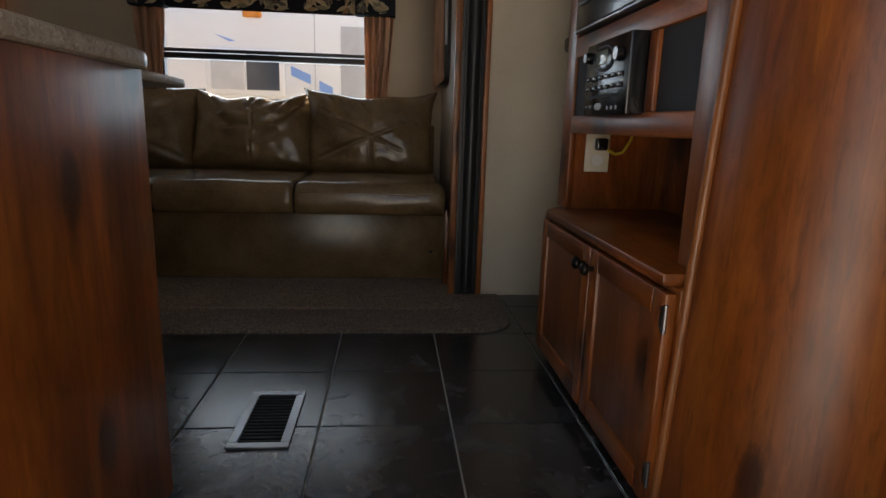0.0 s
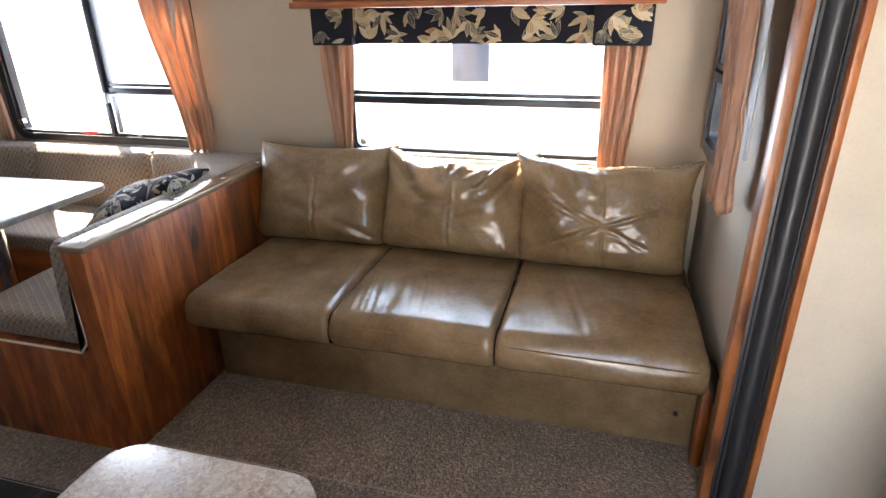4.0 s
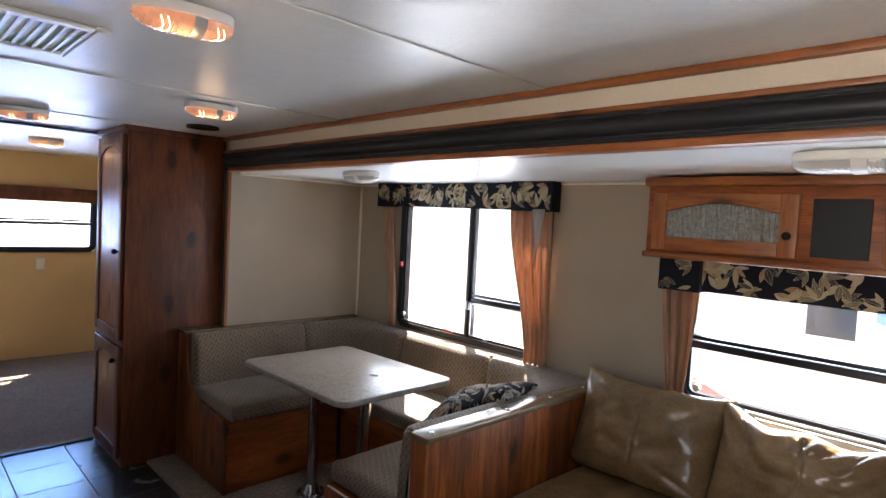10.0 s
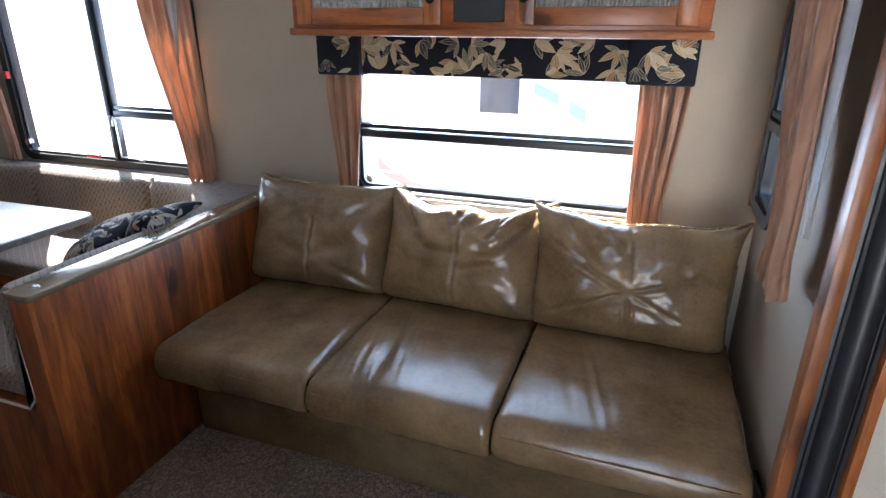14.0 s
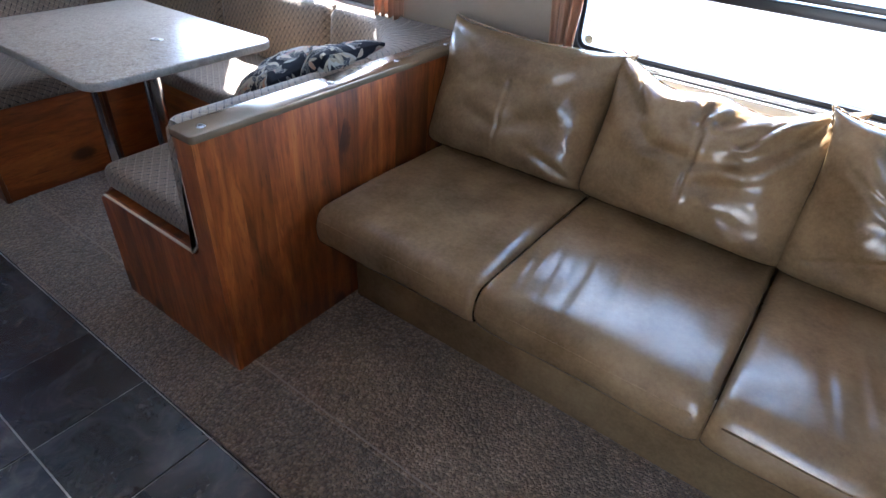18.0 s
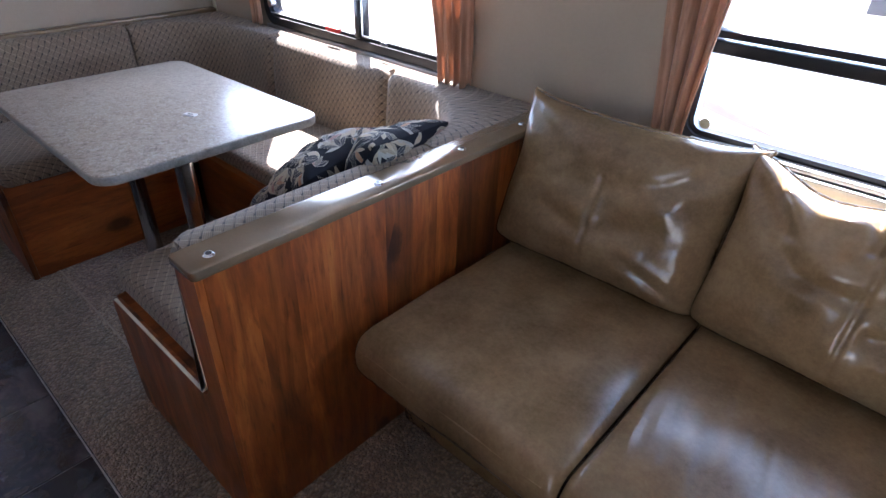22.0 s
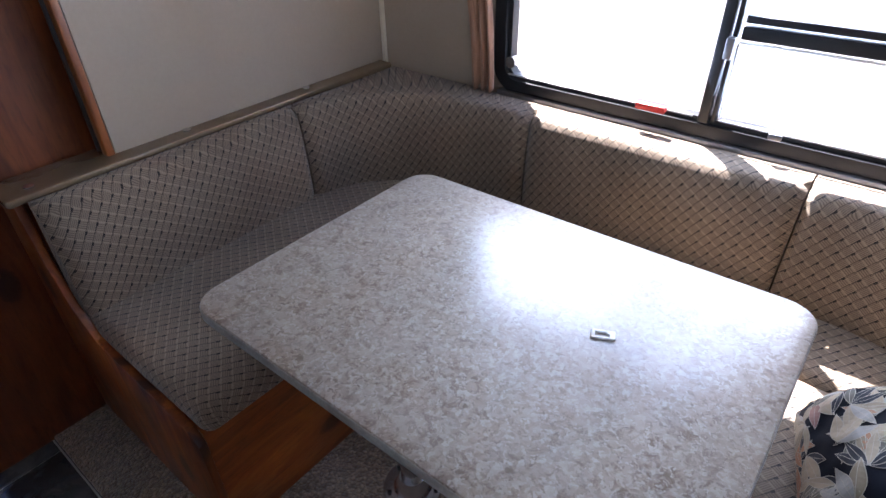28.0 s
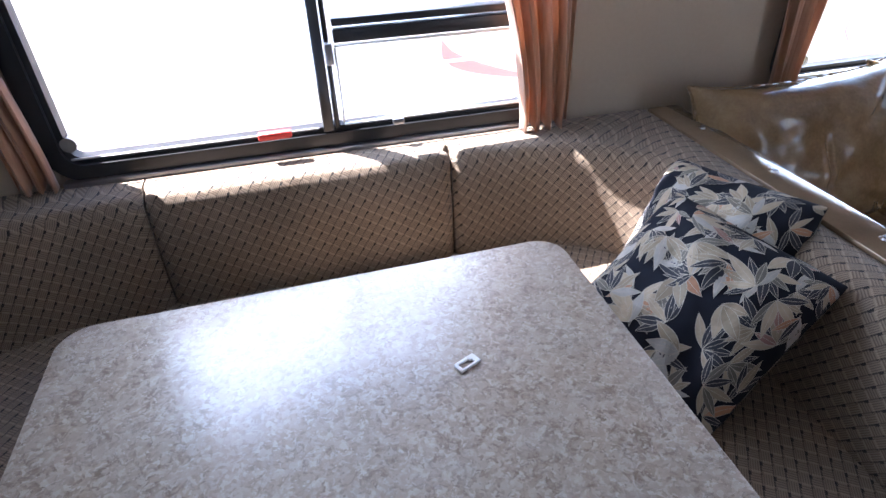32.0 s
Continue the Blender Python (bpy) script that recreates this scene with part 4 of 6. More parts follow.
valance("window_valance", "black valance with a tan leaf print over the dinette window", "y", 2.965, -3.655, -2.225, 1.605, 1.755, 3, (0.13, 0.26))
valance("window_valance", "black valance with a tan leaf print over the sofa window", "y", 2.955, -1.61, -0.275, 1.285, 1.432, 8, (0.17, 0.20))
curtain("window_curtain", "copper satin curtain hanging beside the dinette window", "y", 2.955, (-3.64, -3.53), (-3.545, -3.462), 0.80, 1.61, 3, 0.011)
drawn = curtain("window_curtain", "copper satin curtain drawn back at the dinette window, sunlit", "y", 2.936, (-2.50, -2.225), (-2.347, -2.214), 0.79, 1.61, 4, 0.013)
lining = part("lining", sheet(lambda u, v: (-2.30 + 0.04 * v + (0.004 + 0.075 * v ** 1.3) * (u - 0.9), 2.912 + 0.003 * math.sin(9 * u), 1.30 + 0.31 * v), 10, 12), LINING, drawn, "pale sheer lining")
lining.modifiers.new("thickness", "SOLIDIFY").thickness = 0.002
curtain("window_curtain", "copper satin curtain hanging beside the sofa window", "y", 2.955, (-1.615, -1.45), (-1.575, -1.49), 0.79, 1.30, 3, 0.012)
curtain("window_curtain", "copper satin curtain beside the sofa window, lit by the sun", "y", 2.955, (-0.43, -0.27), (-0.42, -0.31), 0.77, 1.30, 4, 0.013)
long_curtain = curtain("window_curtain", "long copper satin curtain gathered at its foot beside the end window", "x", -0.078, (2.23, 2.56), (2.15, 2.40), 0.90, 1.58, 6, 0.013, (0.12, (2.19, 2.35)))
lining = part("lining", sheet(lambda u, v: (-0.055 + 0.004 * math.sin(u * 9), 2.145 + 0.015 * v + (0.02 + 0.13 * min(1.0, 2 * v)) * u, 1.05 + 0.53 * v), 12, 12), LINING, long_curtain, "pale grey lining")
lining.modifiers.new("thickness", "SOLIDIFY").thickness = 0.003
curtain("window_curtain", "narrow copper satin curtain beside the end window", "x", -0.03, (2.90, 2.955), (2.90, 2.94), 0.92, 1.58, 2, 0.008)
valance("window_valance", "short black valance over the end window", "x", -0.03, 2.12, 2.93, 1.55, 1.70, 21, (0.08, 0.08))
curtain("privacy_drape", "beige pleated drape tied back beside the front bedroom", "x", 0.46, (1.99, 2.075), (1.93, 2.07), 0.02, 1.92, 4, 0.02, (0.55, (2.02, 2.07)), DRAPE, "drapes")
tb = thing("drape_tieback", "brown strap tie holding the beige drape", "tie-back", base=(0.47, 2.0, 1.05))
part("strap", box(0.42, 2.0, 1.03, 0.50, 2.085, 1.085, 0.012), IRON, tb)


# ---- soft cushions ----
def seg_dist(px, py, ax, ay, bx, by):
    dx, dy = bx - ax, by - ay
    t = max(0.0, min(1.0, ((px - ax) * dx + (py - ay) * dy) / (dx * dx + dy * dy + 1e-9)))
    return math.hypot(px - ax - t * dx, py - ay - t * dy), t


def pillow_bm(w, h, d, m, creases=(), sag=None, puff=0.42, seed=1, nu=64, nv=52, wrinkle=0.004, ears=0.02, flat_back=0.5, ridges=0.0, round_foot=0.0, spread=1.0):
    """A stuffed cushion of w by h by d, standing on its lower edge; m places it. Creases: (ax, ay, bx, by, depth, width), in -1..1."""

    def height(s, t):
        e = max(0.0, (1 - abs(s) ** 3.2)) ** puff * max(0.0, (1 - abs(t) ** 3.2)) ** puff
        q = e * d / 2
        q += wrinkle * e * noise.noise((s * 2.3 + seed * 7.1, t * 2.3, seed)) * 2
        q += wrinkle * 0.5 * e * noise.noise((s * 6 + seed * 3.3, t * 6, seed + 4))
        q += ridges * e * (0.42 - abs(noise.noise((s * 2.0 + 0.6 * t + seed * 1.7, t * 1.5 - 0.5 * s, seed + 9.0))))
        q += 0.4 * ridges * e * (0.42 - abs(noise.noise((s * 5.0 - t + seed * 2.9, t * 3.6, seed + 17.0))))
        for ax, ay, bx, by, dep, wid in creases:
            g, k = seg_dist(s, t, ax, ay, bx, by)
            fade = min(1.0, 0.25 + 4 * k) * (1 - 0.6 * k)
            q -= abs(dep) * e * fade * (math.exp(-((g / wid) ** 2)) - 0.45 * math.exp(-(((g - 2.2 * wid) / (1.3 * wid)) ** 2)))
        return q

    def outline(s, t):
        x = s * w / 2 * (1 - 0.045 * (1 - t * t)) * (1 + ears * abs(t) ** 4)
        z = t * h / 2 * (1 - 0.045 * (1 - s * s)) * (1 + ears * abs(s) ** 4)
        foot = round_foot * max(0.0, -t) ** 5 * abs(s) ** 5
        x, z = x * (1 - 0.7 * foot), z + foot * h / 2
        if sag and t > -0.2:
            z -= sag * (1 - s * s) ** 1.0 * (t + 0.2) / 1.2 * (1 + 0.3 * math.sin(7 * s + seed))
        return x, z

    def fn(side):
        def f(u, v):
            s, t = 2 * u - 1, 2 * v - 1
            s, t = math.sin(s * math.pi / 2) * 0.6 + s * 0.4, math.sin(t * math.pi / 2) * 0.6 + t * 0.4
            x, z = outline(s, t)
            y = -height(s, t) if side > 0 else height(s, t) * flat_back
            return m @ Vector((x, y, z + h / 2))
        return f

    uvf = lambda u, v: (u * w, v * h)
    bm = sheet(fn(1), nu, nv, uv=uvf)
    sheet(fn(-1), nu // 2, nv // 2, bm=bm, uv=uvf)
    def on(side):
        def place(u, v, lift):
            s, t = (0.6 * math.sin(q * math.pi / 2) + 0.4 * q for q in (max(-1, min(1, 2 * u / (spread * w))), max(-1, min(1, 2 * v / (spread * h)))))
            x, z = outline(s, t)
            q = height(s, t) * (1 if side > 0 else flat_back) + lift + 0.0006
            return m @ Vector((x, -q if side > 0 else q, z + h / 2))
        return place

    return bm, (on(1), on(-1))


# ---- sofa ----
sofa = thing("sofa", "olive-brown leather sofa set between the panel and the end wall", "sofa", base=(-0.95, 2.45, 0.016))
SX = (-1.830, -1.255, -0.682, -0.045)
part("base", box(SX[0] - 0.02, 2.275, 0.016, SX[3] + 0.03, 2.95, 0.335, 0.012), LEATHER, sofa, "leather-covered base skirt")
part("base_end", box(SX[3] + 0.008, 2.19, 0.016, -0.004, 2.242, 0.36, 0.004), WOOD, sofa, "orange wood end of the base")
part("skirt_snap", rod((-0.09, 2.268, 0.15), (-0.09, 2.276, 0.15), 0.008, 12), IRON, sofa)


def seat_bm(x0, x1, y0, y1, z0, z1, seed, crown=0.02, crumple=0.4):
    """A seat cushion with a full rolled front, crowned top and pinched joints at its sides."""
    w, dpt, hgt = x1 - x0, y1 - y0, z1 - z0
    prof = []                                     # (depth share from the front, height share), from the back low edge round to the back top
    n = 12
    prof += [(1.0, 0.0), (0.5, 0.0), (0.10, 0.0)]
    for k in range(n + 1):
        a = radians(-90 + 180 * k / n)
        prof.append((0.085 - 0.085 * math.cos(a) ** 0.7 if math.cos(a) > 0 else 0.085, 0.5 + 0.5 * math.sin(a)))
    prof += [(0.11 + 0.89 * k / 30, 1.0) for k in range(31)]
    run = [0.0]
    for (a, b), (c, d) in zip(prof, prof[1:]):
        run.append(run[-1] + math.hypot((c - a) * dpt, (d - b) * hgt))

    def fn(u, v):
        j = min(len(prof) - 1, int(round(v * (len(prof) - 1))))
        p, q = prof[j]
        s = 2 * u - 1
        edge = 1 - abs(s) ** 26
        z = z0 + hgt * q
        y = y0 + dpt * p
        if q > 0.5:
            z += crown * (q - 0.5) * 2 * edge * (0.6 + 0.4 * math.sin(math.pi * min(1, p * 1.1))) - 0.007 * (1 - edge) * q
            z += 0.004 * noise.noise((u * 5 + seed * 3, p * 4, seed)) + 0.0065 * crumple * max(0.0, 1 - abs(u - 0.36) / 0.42) * math.sin(math.pi * min(1.0, p * 1.15)) * (0.5 - abs(noise.noise((u * 21 + 5.0 * p + seed, p * 1.4, seed * 2.0)))) + 0.004 * (0.5 - abs(noise.noise((u * 4.5 + seed * 5, p * 4.0, 3.0))))
        y += 0.012 * (1 - edge) * (1 - p)
        y += 0.005 * noise.noise((u * 4, q * 3, seed + 9.0)) * (1 - p)
        return (x0 + w * (0.5 + 0.5 * s * (1 - 0.006 * (1 - edge))), y, z)

    bm = sheet(fn, 160, len(prof) - 1, uv=lambda u, v: (u * w + seed, run[int(round(v * (len(prof) - 1)))]))
    ends = [[e for e in bm.edges if e.is_boundary]]
    bmesh.ops.holes_fill(bm, edges=ends[0], sides=0)
    return bm


for k in range(3):
    c = part("seat_cushion", seat_bm(SX[k] + 0.001, SX[k + 1] - 0.001, 2.085 + (0.0, 0.0, 0.004)[k], 2.78, 0.338, 0.462, k + 1.0, crumple=(0.25, 1.0, 0.55)[k]), LEATHER, sofa)
    st = bmesh.new()
    rod((SX[k] + 0.03, 2.092, 0.437), (SX[k + 1] - 0.03, 2.0905, 0.434), 0.0026, 6, bm=st)
    part("stitching", st, LEATHER, c)
part("back_rail", box(SX[0] + 0.02, 2.86, 0.30, SX[3], 2.965, 0.72, 0.01), LEATHER, sofa)
for hy in (2.44, 2.66):
    hinge = part("hinge", box(-1.860, hy - 0.035, 0.34, -1.838, hy + 0.035, 0.425, 0.003), IRON, sofa, "black folding hinge")
    part("hinge_plate", box(-1.858, hy - 0.03, 0.4255, -1.842, hy + 0.012, 0.430, 0.001), STEEL, hinge, "bare steel plate")
part("bracket", box(-0.028, 2.10, 0.33, -0.012, 2.24, 0.40, 0.004), IRON, sofa, "black folding bracket")


def lean(x, y, z, tilt, yaw=0.0):
    return pose(x, y, z, -tilt, 0, yaw)


def pleats(seed, count, s0, s1, top, reach, depth):
    """Short folds that hang from a cushion's top edge."""
    rnd = random.Random(seed)
    out = []
    for k in range(count):
        a = s0 + (s1 - s0) * (k + rnd.uniform(0.2, 0.8)) / count
        out.append((a, top, a * 0.8 + rnd.uniform(-0.12, 0.12), top - reach * rnd.uniform(0.6, 1.2), depth * rnd.uniform(0.6, 1.2), rnd.uniform(0.03, 0.05)))
    return out


def star(cx, cy, rays, depth):
    """Folds that run out from a sunk middle: (angle, length, share of the depth)."""
    return [(cx, cy, cx + ln * math.cos(radians(a)), cy + ln * math.sin(radians(a)), depth * q, 0.034) for a, ln, q in rays]


backs = (
    (-1.575, 0.615, 0.435, 1.0, [(0.0, 0.3, 0.02, -0.95, 0.008, 0.020), (0.02, -0.40, 0.55, -0.12, 0.009, 0.09), (-0.03, -0.45, -0.45, -0.25, 0.008, 0.08), (0.35, 0.30, 0.9, 0.62, 0.012, 0.09), (0.9, -0.85, 0.35, -0.55, 0.009, 0.07), (-0.95, 0.92, -0.45, 0.45, 0.014, 0.10), (0.95, 0.9, 0.6, 0.5, 0.014, 0.08)], 0.004, 2),
    (-0.982, 0.625, 0.436, -1.5, [(0.02, 0.75, 0.02, -0.97, 0.009, 0.018), (-0.92, 0.85, -0.40, 0.05, 0.030, 0.10), (-0.40, 0.05, 0.0, -0.02, 0.016, 0.09), (0.92, 0.85, 0.45, 0.20, 0.026, 0.10), (0.45, 0.20, 0.05, 0.02, 0.012, 0.09), (0.04, -0.35, 0.55, -0.10, 0.012, 0.10), (-0.75, 0.95, -0.55, 0.45, 0.020, 0.06)] + pleats(5, 7, -0.2, 0.85, 0.92, 0.42, 0.018), 0.046, 5),
    (-0.386, 0.646, 0.428, -1.0, [(0.02, 0.1, -0.02, 0.96, 0.009, 0.018), (0.03, -0.2, 0.05, -0.96, 0.009, 0.018), (-0.62, 0.95, -0.42, 0.35, 0.030, 0.10)] + star(0.02, -0.12, ((142, 1.0, 1.0), (213, 0.95, 1.0), (28, 0.7, 0.7), (-35, 0.6, 0.6)), 0.010) + pleats(11, 4, -0.75, -0.1, 0.92, 0.3, 0.012), 0.022, 9),
)
for cx, w, h, yaw, creases, sag, seed in backs:
    m = lean(cx, 2.716 if cx < -0.5 else 2.706, 0.458, 22.0 if cx < -0.5 else 11.0, yaw * 1.5)
    bm, faces = pillow_bm(w, h, 0.255 if cx < -0.5 else 0.215, m, creases, sag, 0.35, seed, 150, 116, 0.006, 0.06, ridges=0.0065, round_foot=0.14)
    c = tagged(part("sofa_back_cushion", bm, LEATHER, None, "wrinkled olive-brown leather back cushion leaning on the sofa", smooth=True), category="cushion", group="sofa back cushions")
    rim = [(-1 + k / 10, -1) for k in range(20)] + [(1, -1 + k / 10) for k in range(20)] + [(1 - k / 10, 1) for k in range(20)] + [(-1, 1 - k / 10) for k in range(20)]
    rim = [faces[0](s * w / 2, t * h / 2, -0.0006) for s, t in rim]
    seam = bmesh.new()
    for a, b in zip(rim, rim[1:] + rim[:1]):
        rod(a, b, 0.0042, 7, bm=seam)
    part("piping", seam, LEATHER, c, smooth=True)


# ---- overhead cabinet above the sofa ----
CX0, CX1, CZ0, CZ1, CY = -1.605, -0.255, 1.432, 1.70, 2.735
cab = thing("overhead_cabinet", "orange wood overhead cabinet with two arched glass doors", "cabinet", base=(-0.93, 2.87, CZ0))
part("body", box(CX0, CY, CZ0, CX1, 2.985, SLIDE_CEIL - 0.02, 0.006), WOOD_X, cab)
part("crown", box(CX0 - 0.012, CY - 0.022, 1.712, CX1 + 0.012, 2.985, 1.748, 0.008), TRIM_X, cab)
part("bottom_rail", box(CX0 - 0.012, CY - 0.010, CZ0 - 0.010, CX1 + 0.012, 2.985, CZ0 + 0.014, 0.006), TRIM_X, cab)
part("dark_panel", box(-1.012, CY - 0.006, 1.468, -0.846, CY + 0.01, 1.668, 0.003), CHARCOAL, cab, "charcoal speaker panel")
for x0, x1, kx in ((-1.575, -1.05, -1.079), (-0.808, -0.29, -0.783)):
    z0, z1, y0, y1 = 1.458, 1.682, CY - 0.022, CY - 0.001
    d = part("door", box(x0, y0, z0, x0 + 0.058, y1, z1, 0.005), TRIM_Z, cab)
    part("door_stile", box(x1 - 0.058, y0, z0, x1, y1, z1, 0.005), TRIM_Z, d)
    part("door_rail", box(x0 + 0.058, y0, z0, x1 - 0.058, y1, z0 + 0.052, 0.004), TRIM_X, d)
    n = 16
    top = [(x0 + 0.058 + (x1 - x0 - 0.116) * k / n, z1 - 0.072 + 0.036 * math.sin(math.pi * k / n)) for k in range(n + 1)]
    part("door_rail", prism([(x1 - 0.058, z1), (x0 + 0.058, z1)] + top, "y", y0, y1, 0.003), TRIM_X, d)
    pl = bmesh.new()
    wv = lambda u, v, a=x0, b=x1: (a + 0.05 + (b - a - 0.1) * u, CY - 0.008 - 0.0022 * math.sin(u * 240 + 6 * noise.noise((u * 9, v * 1.5, a))), 1.49 + 0.17 * v)
    sheet(wv, 200, 6, bm=pl)
    part("pleated_lining", pl, ETCHED, d, "grey pleated cloth behind the glass")
    part("knob", ball((kx, y0 - 0.016, 1.535), 0.0155, bm=rod((kx, y0, 1.535), (kx, y0 - 0.014, 1.535), 0.006, 10)), IRON, d)

# ---- partition panel between sofa and dinette, with the bench front ----
PX0, PX1, PY0 = -1.945, -1.868, 1.800
pan = thing("partition", "hickory-print partition panel with a bronze cap beside the sofa", "partition", base=(-1.93, 2.3, 0.016))
part("panel", box(PX0 + 0.005, PY0 + 0.004, 0.012, PX1, 2.97, 0.765, 0.003), PANEL, pan)
front = [(PX1 - 0.001, 0.012), (PX1 - 0.001, 0.765), (PX0, 0.765), (PX0, 0.455)]
front += [(PX0 - 0.035 + 0.035 * math.cos(radians(a)), 0.437 - 0.035 + 0.035 + 0.0 - 0.035 * math.sin(radians(a))) for a in range(0, 91, 15)]
front += [(-2.45, 0.402), (-2.475, 0.385), (-2.475, 0.012)]
part("front_panel", prism(front, "y", PY0 - 0.012, PY0 + 0.004), PANEL, pan)
part("front_edging", prism([(PX0, 0.70), (PX0 + 0.003, 0.45), (PX0 - 0.037, 0.406), (-2.45, 0.406), (-2.45, 0.401), (PX0 - 0.034, 0.401), (PX0 - 0.002, 0.44)], "y", PY0 - 0.0135, PY0 - 0.006), IVORY, pan, "pale edge band")
cap = part("cap", prism(round_rect(PX0 - 0.004, PY0 - 0.02, PX1 + 0.012, 2.97, (0.012, 0.012, 0.003, 0.003)), "z", 0.765, 0.787, 0.005), BRONZE, pan, "bronze-coloured cap strip")
for sy in (1.835, 2.25, 2.54, 2.80):
    s = part("screw", rod((-1.893, sy, 0.786), (-1.893, sy, 0.7905), 0.0125, 20, 0.008), CHROME, cap)
    part("screw_recess", rod((-1.893, sy, 0.7895), (-1.893, sy, 0.7909), 0.0062, 14), IRON, s)

# ---- dinette ----
lb = thing("dinette_bench", "hickory-print bench base on the closet side of the dinette", "bench", "dinette benches", (-3.7, 2.35, 0.016))
side = [(-3.37, 0.012), (-3.37, 0.375), (-3.40, 0.41), (-3.80, 0.435), (-3.88, 0.50), (-3.925, 0.62), (-3.945, 0.775), (-4.055, 0.775), (-4.055, 0.012)]
part("end_panel", prism(side, "y", 1.752, 1.772, 0.003), PANEL, lb)
part("front_board", box(-3.395, 1.772, 0.012, -3.375, 2.46, 0.395, 0.003), WOOD_Y, lb)
part("wall_board", box(-4.05, 1.772, 0.012, -3.968, 2.0, 0.772, 0.002), PANEL, lb)
part("seat_board", box(-3.966, 1.772, 0.385, -3.376, 2.98, 0.400), WOOD_Y, lb)
cap2 = part("cap", prism(round_rect(-4.045, 1.735, -3.915, 2.975, (0.01, 0.01, 0.003, 0.003)), "z", 0.776, 0.795, 0.005), BRONZE, lb, "bronze-coloured cap strip")
for sy in (1.80, 2.2, 2.62):
    part("screw", rod((-3.985 + 0.03, sy, 0.794), (-3.955, sy, 0.798), 0.012, 16), CHROME, cap2)
bb = thing("dinette_bench", "hickory-print bench base under the dinette window", "bench", "dinette benches", (-2.93, 2.7, 0.016))
part("front_board", box(-3.375, 2.485, 0.012, -2.475, 2.503, 0.395, 0.003), WOOD_X, bb)
part("top_rail", box(-3.375, 2.478, 0.345, -2.475, 2.486, 0.40, 0.002), WOOD_X, bb)
part("seat_board", box(-3.375, 2.49, 0.385, -2.475, 2.98, 0.400), WOOD_X, bb)
rb = thing("dinette_bench", "hickory-print bench base beside the partition", "bench", "dinette benches", (-2.25, 2.35, 0.016))
part("front_board", box(-2.475, 1.80, 0.012, -2.457, 2.485, 0.395, 0.003), WOOD_Y, rb)
part("seat_board", box(-2.474, 1.80, 0.385, -1.995, 2.98, 0.398), WOOD_Y, rb)


def swept(front_path, back_path, z0, z1, bulge=0.014, rim=0.028, lean_by=0.02):
    """A back cushion that follows a path on plan: rounded top edge, slightly full front."""
    prof = [("b", 0.0, 0.0)]
    prof += [("f", 0.0, 0.05), ("f", 0.35, 0.3), ("f", 0.9, 0.6), ("f", 0.9, 0.8)]
    n = len(front_path) - 1
    fr = [Vector((x, y, 0)) for x, y in front_path]
    bk = [Vector((x, y, 0)) for x, y in back_path]
    run = [0.0]
    for a, b in zip(fr, fr[1:]):
        run.append(run[-1] + (b - a).length)
    rows = []
    hgt = z1 - z0
    for k in range(n + 1):
        inward = (fr[k] - bk[k]).normalized()
        end = min(run[k], run[-1] - run[k])
        soft = 1 - max(0.0, 1 - end / 0.035) ** 2 * 0.4
        col = []
        for j in range(9):
            q = j / 8
            z = z0 + (hgt - rim) * q
            out = bulge * math.sin(math.pi * (0.12 + 0.76 * q)) * soft + lean_by * (1 - q)
            col.append(fr[k] + inward * (out - 0.045 * (1 - soft)) + Vector((0, 0, z)))
        for j in range(1, 6):
            a = radians(90 * j / 5)
            col.append(fr[k] - inward * (rim * (1 - math.cos(a)) + 0.045 * (1 - soft)) + Vector((0, 0, z1 - rim + rim * math.sin(a) - 0.03 * (1 - soft))))
        for j in range(1, 5):
            col.append((fr[k] - inward * rim).lerp(bk[k], j / 4) + Vector((0, 0, z1 + 0.004 * math.sin(math.pi * j / 4))))
        col.append(bk[k] + Vector((0, 0, z0)))
        rows.append(col)
    m = len(rows[0])
    vr = [0.0]
    for a, b in zip(rows[0], rows[0][1:]):
        vr.append(vr[-1] + (b - a).length)
    bm = sheet(lambda u, v: rows[int(round(u * n))][int(round(v * (m - 1)))], n, m - 1, uv=lambda u, v: (run[int(round(u * n))] + z0, vr[int(round(v * (m - 1)))]))
    bm.verts.ensure_lookup_table()
    grid = [[bm.verts[j * (n + 1) + k] for k in range(n + 1)] for j in range(m)]
    ends = [bm.faces.new([row[0] for row in grid]), bm.faces.new([row[n] for row in grid][::-1])]
    for k in range(n):
        bm.faces.new((grid[0][k], grid[0][k + 1], grid[m - 1][k + 1], grid[m - 1][k]))
    layer = bm.loops.layers.uv.verify()
    for f in ends:
        for lp in f.loops:
            lp[layer].uv = (lp.vert.co.x + lp.vert.co.y, lp.vert.co.z)
    return bm


def curve_path(p0, p1, centre_pull, n=48):
    """A rounded inside corner from p0 to p1 that bows towards centre_pull."""
    out = []
    for k in range(n + 1):
        t = k / n
        a, b, c = (1 - t) ** 2, 2 * t * (1 - t), t * t
        out.append((a * p0[0] + b * centre_pull[0] + c * p1[0], a * p0[1] + b * centre_pull[1] + c * p1[1]))
    return out


def line_path(p0, p1, n=48):
    return [(p0[0] + (p1[0] - p0[0]) * k / n, p0[1] + (p1[1] - p0[1]) * k / n) for k in range(n + 1)]


def corner_back(p0, corner, p1, n=48):
    out = []
    for k in range(n + 1):
        t = k / n
        if t < 0.5:
            q = t / 0.5
            out.append((p0[0] + (corner[0] - p0[0]) * q, p0[1] + (corner[1] - p0[1]) * q))
        else:
            q = (t - 0.5) / 0.5
            out.append((corner[0] + (p1[0] - corner[0]) * q, corner[1] + (p1[1] - corner[1]) * q))
    return out


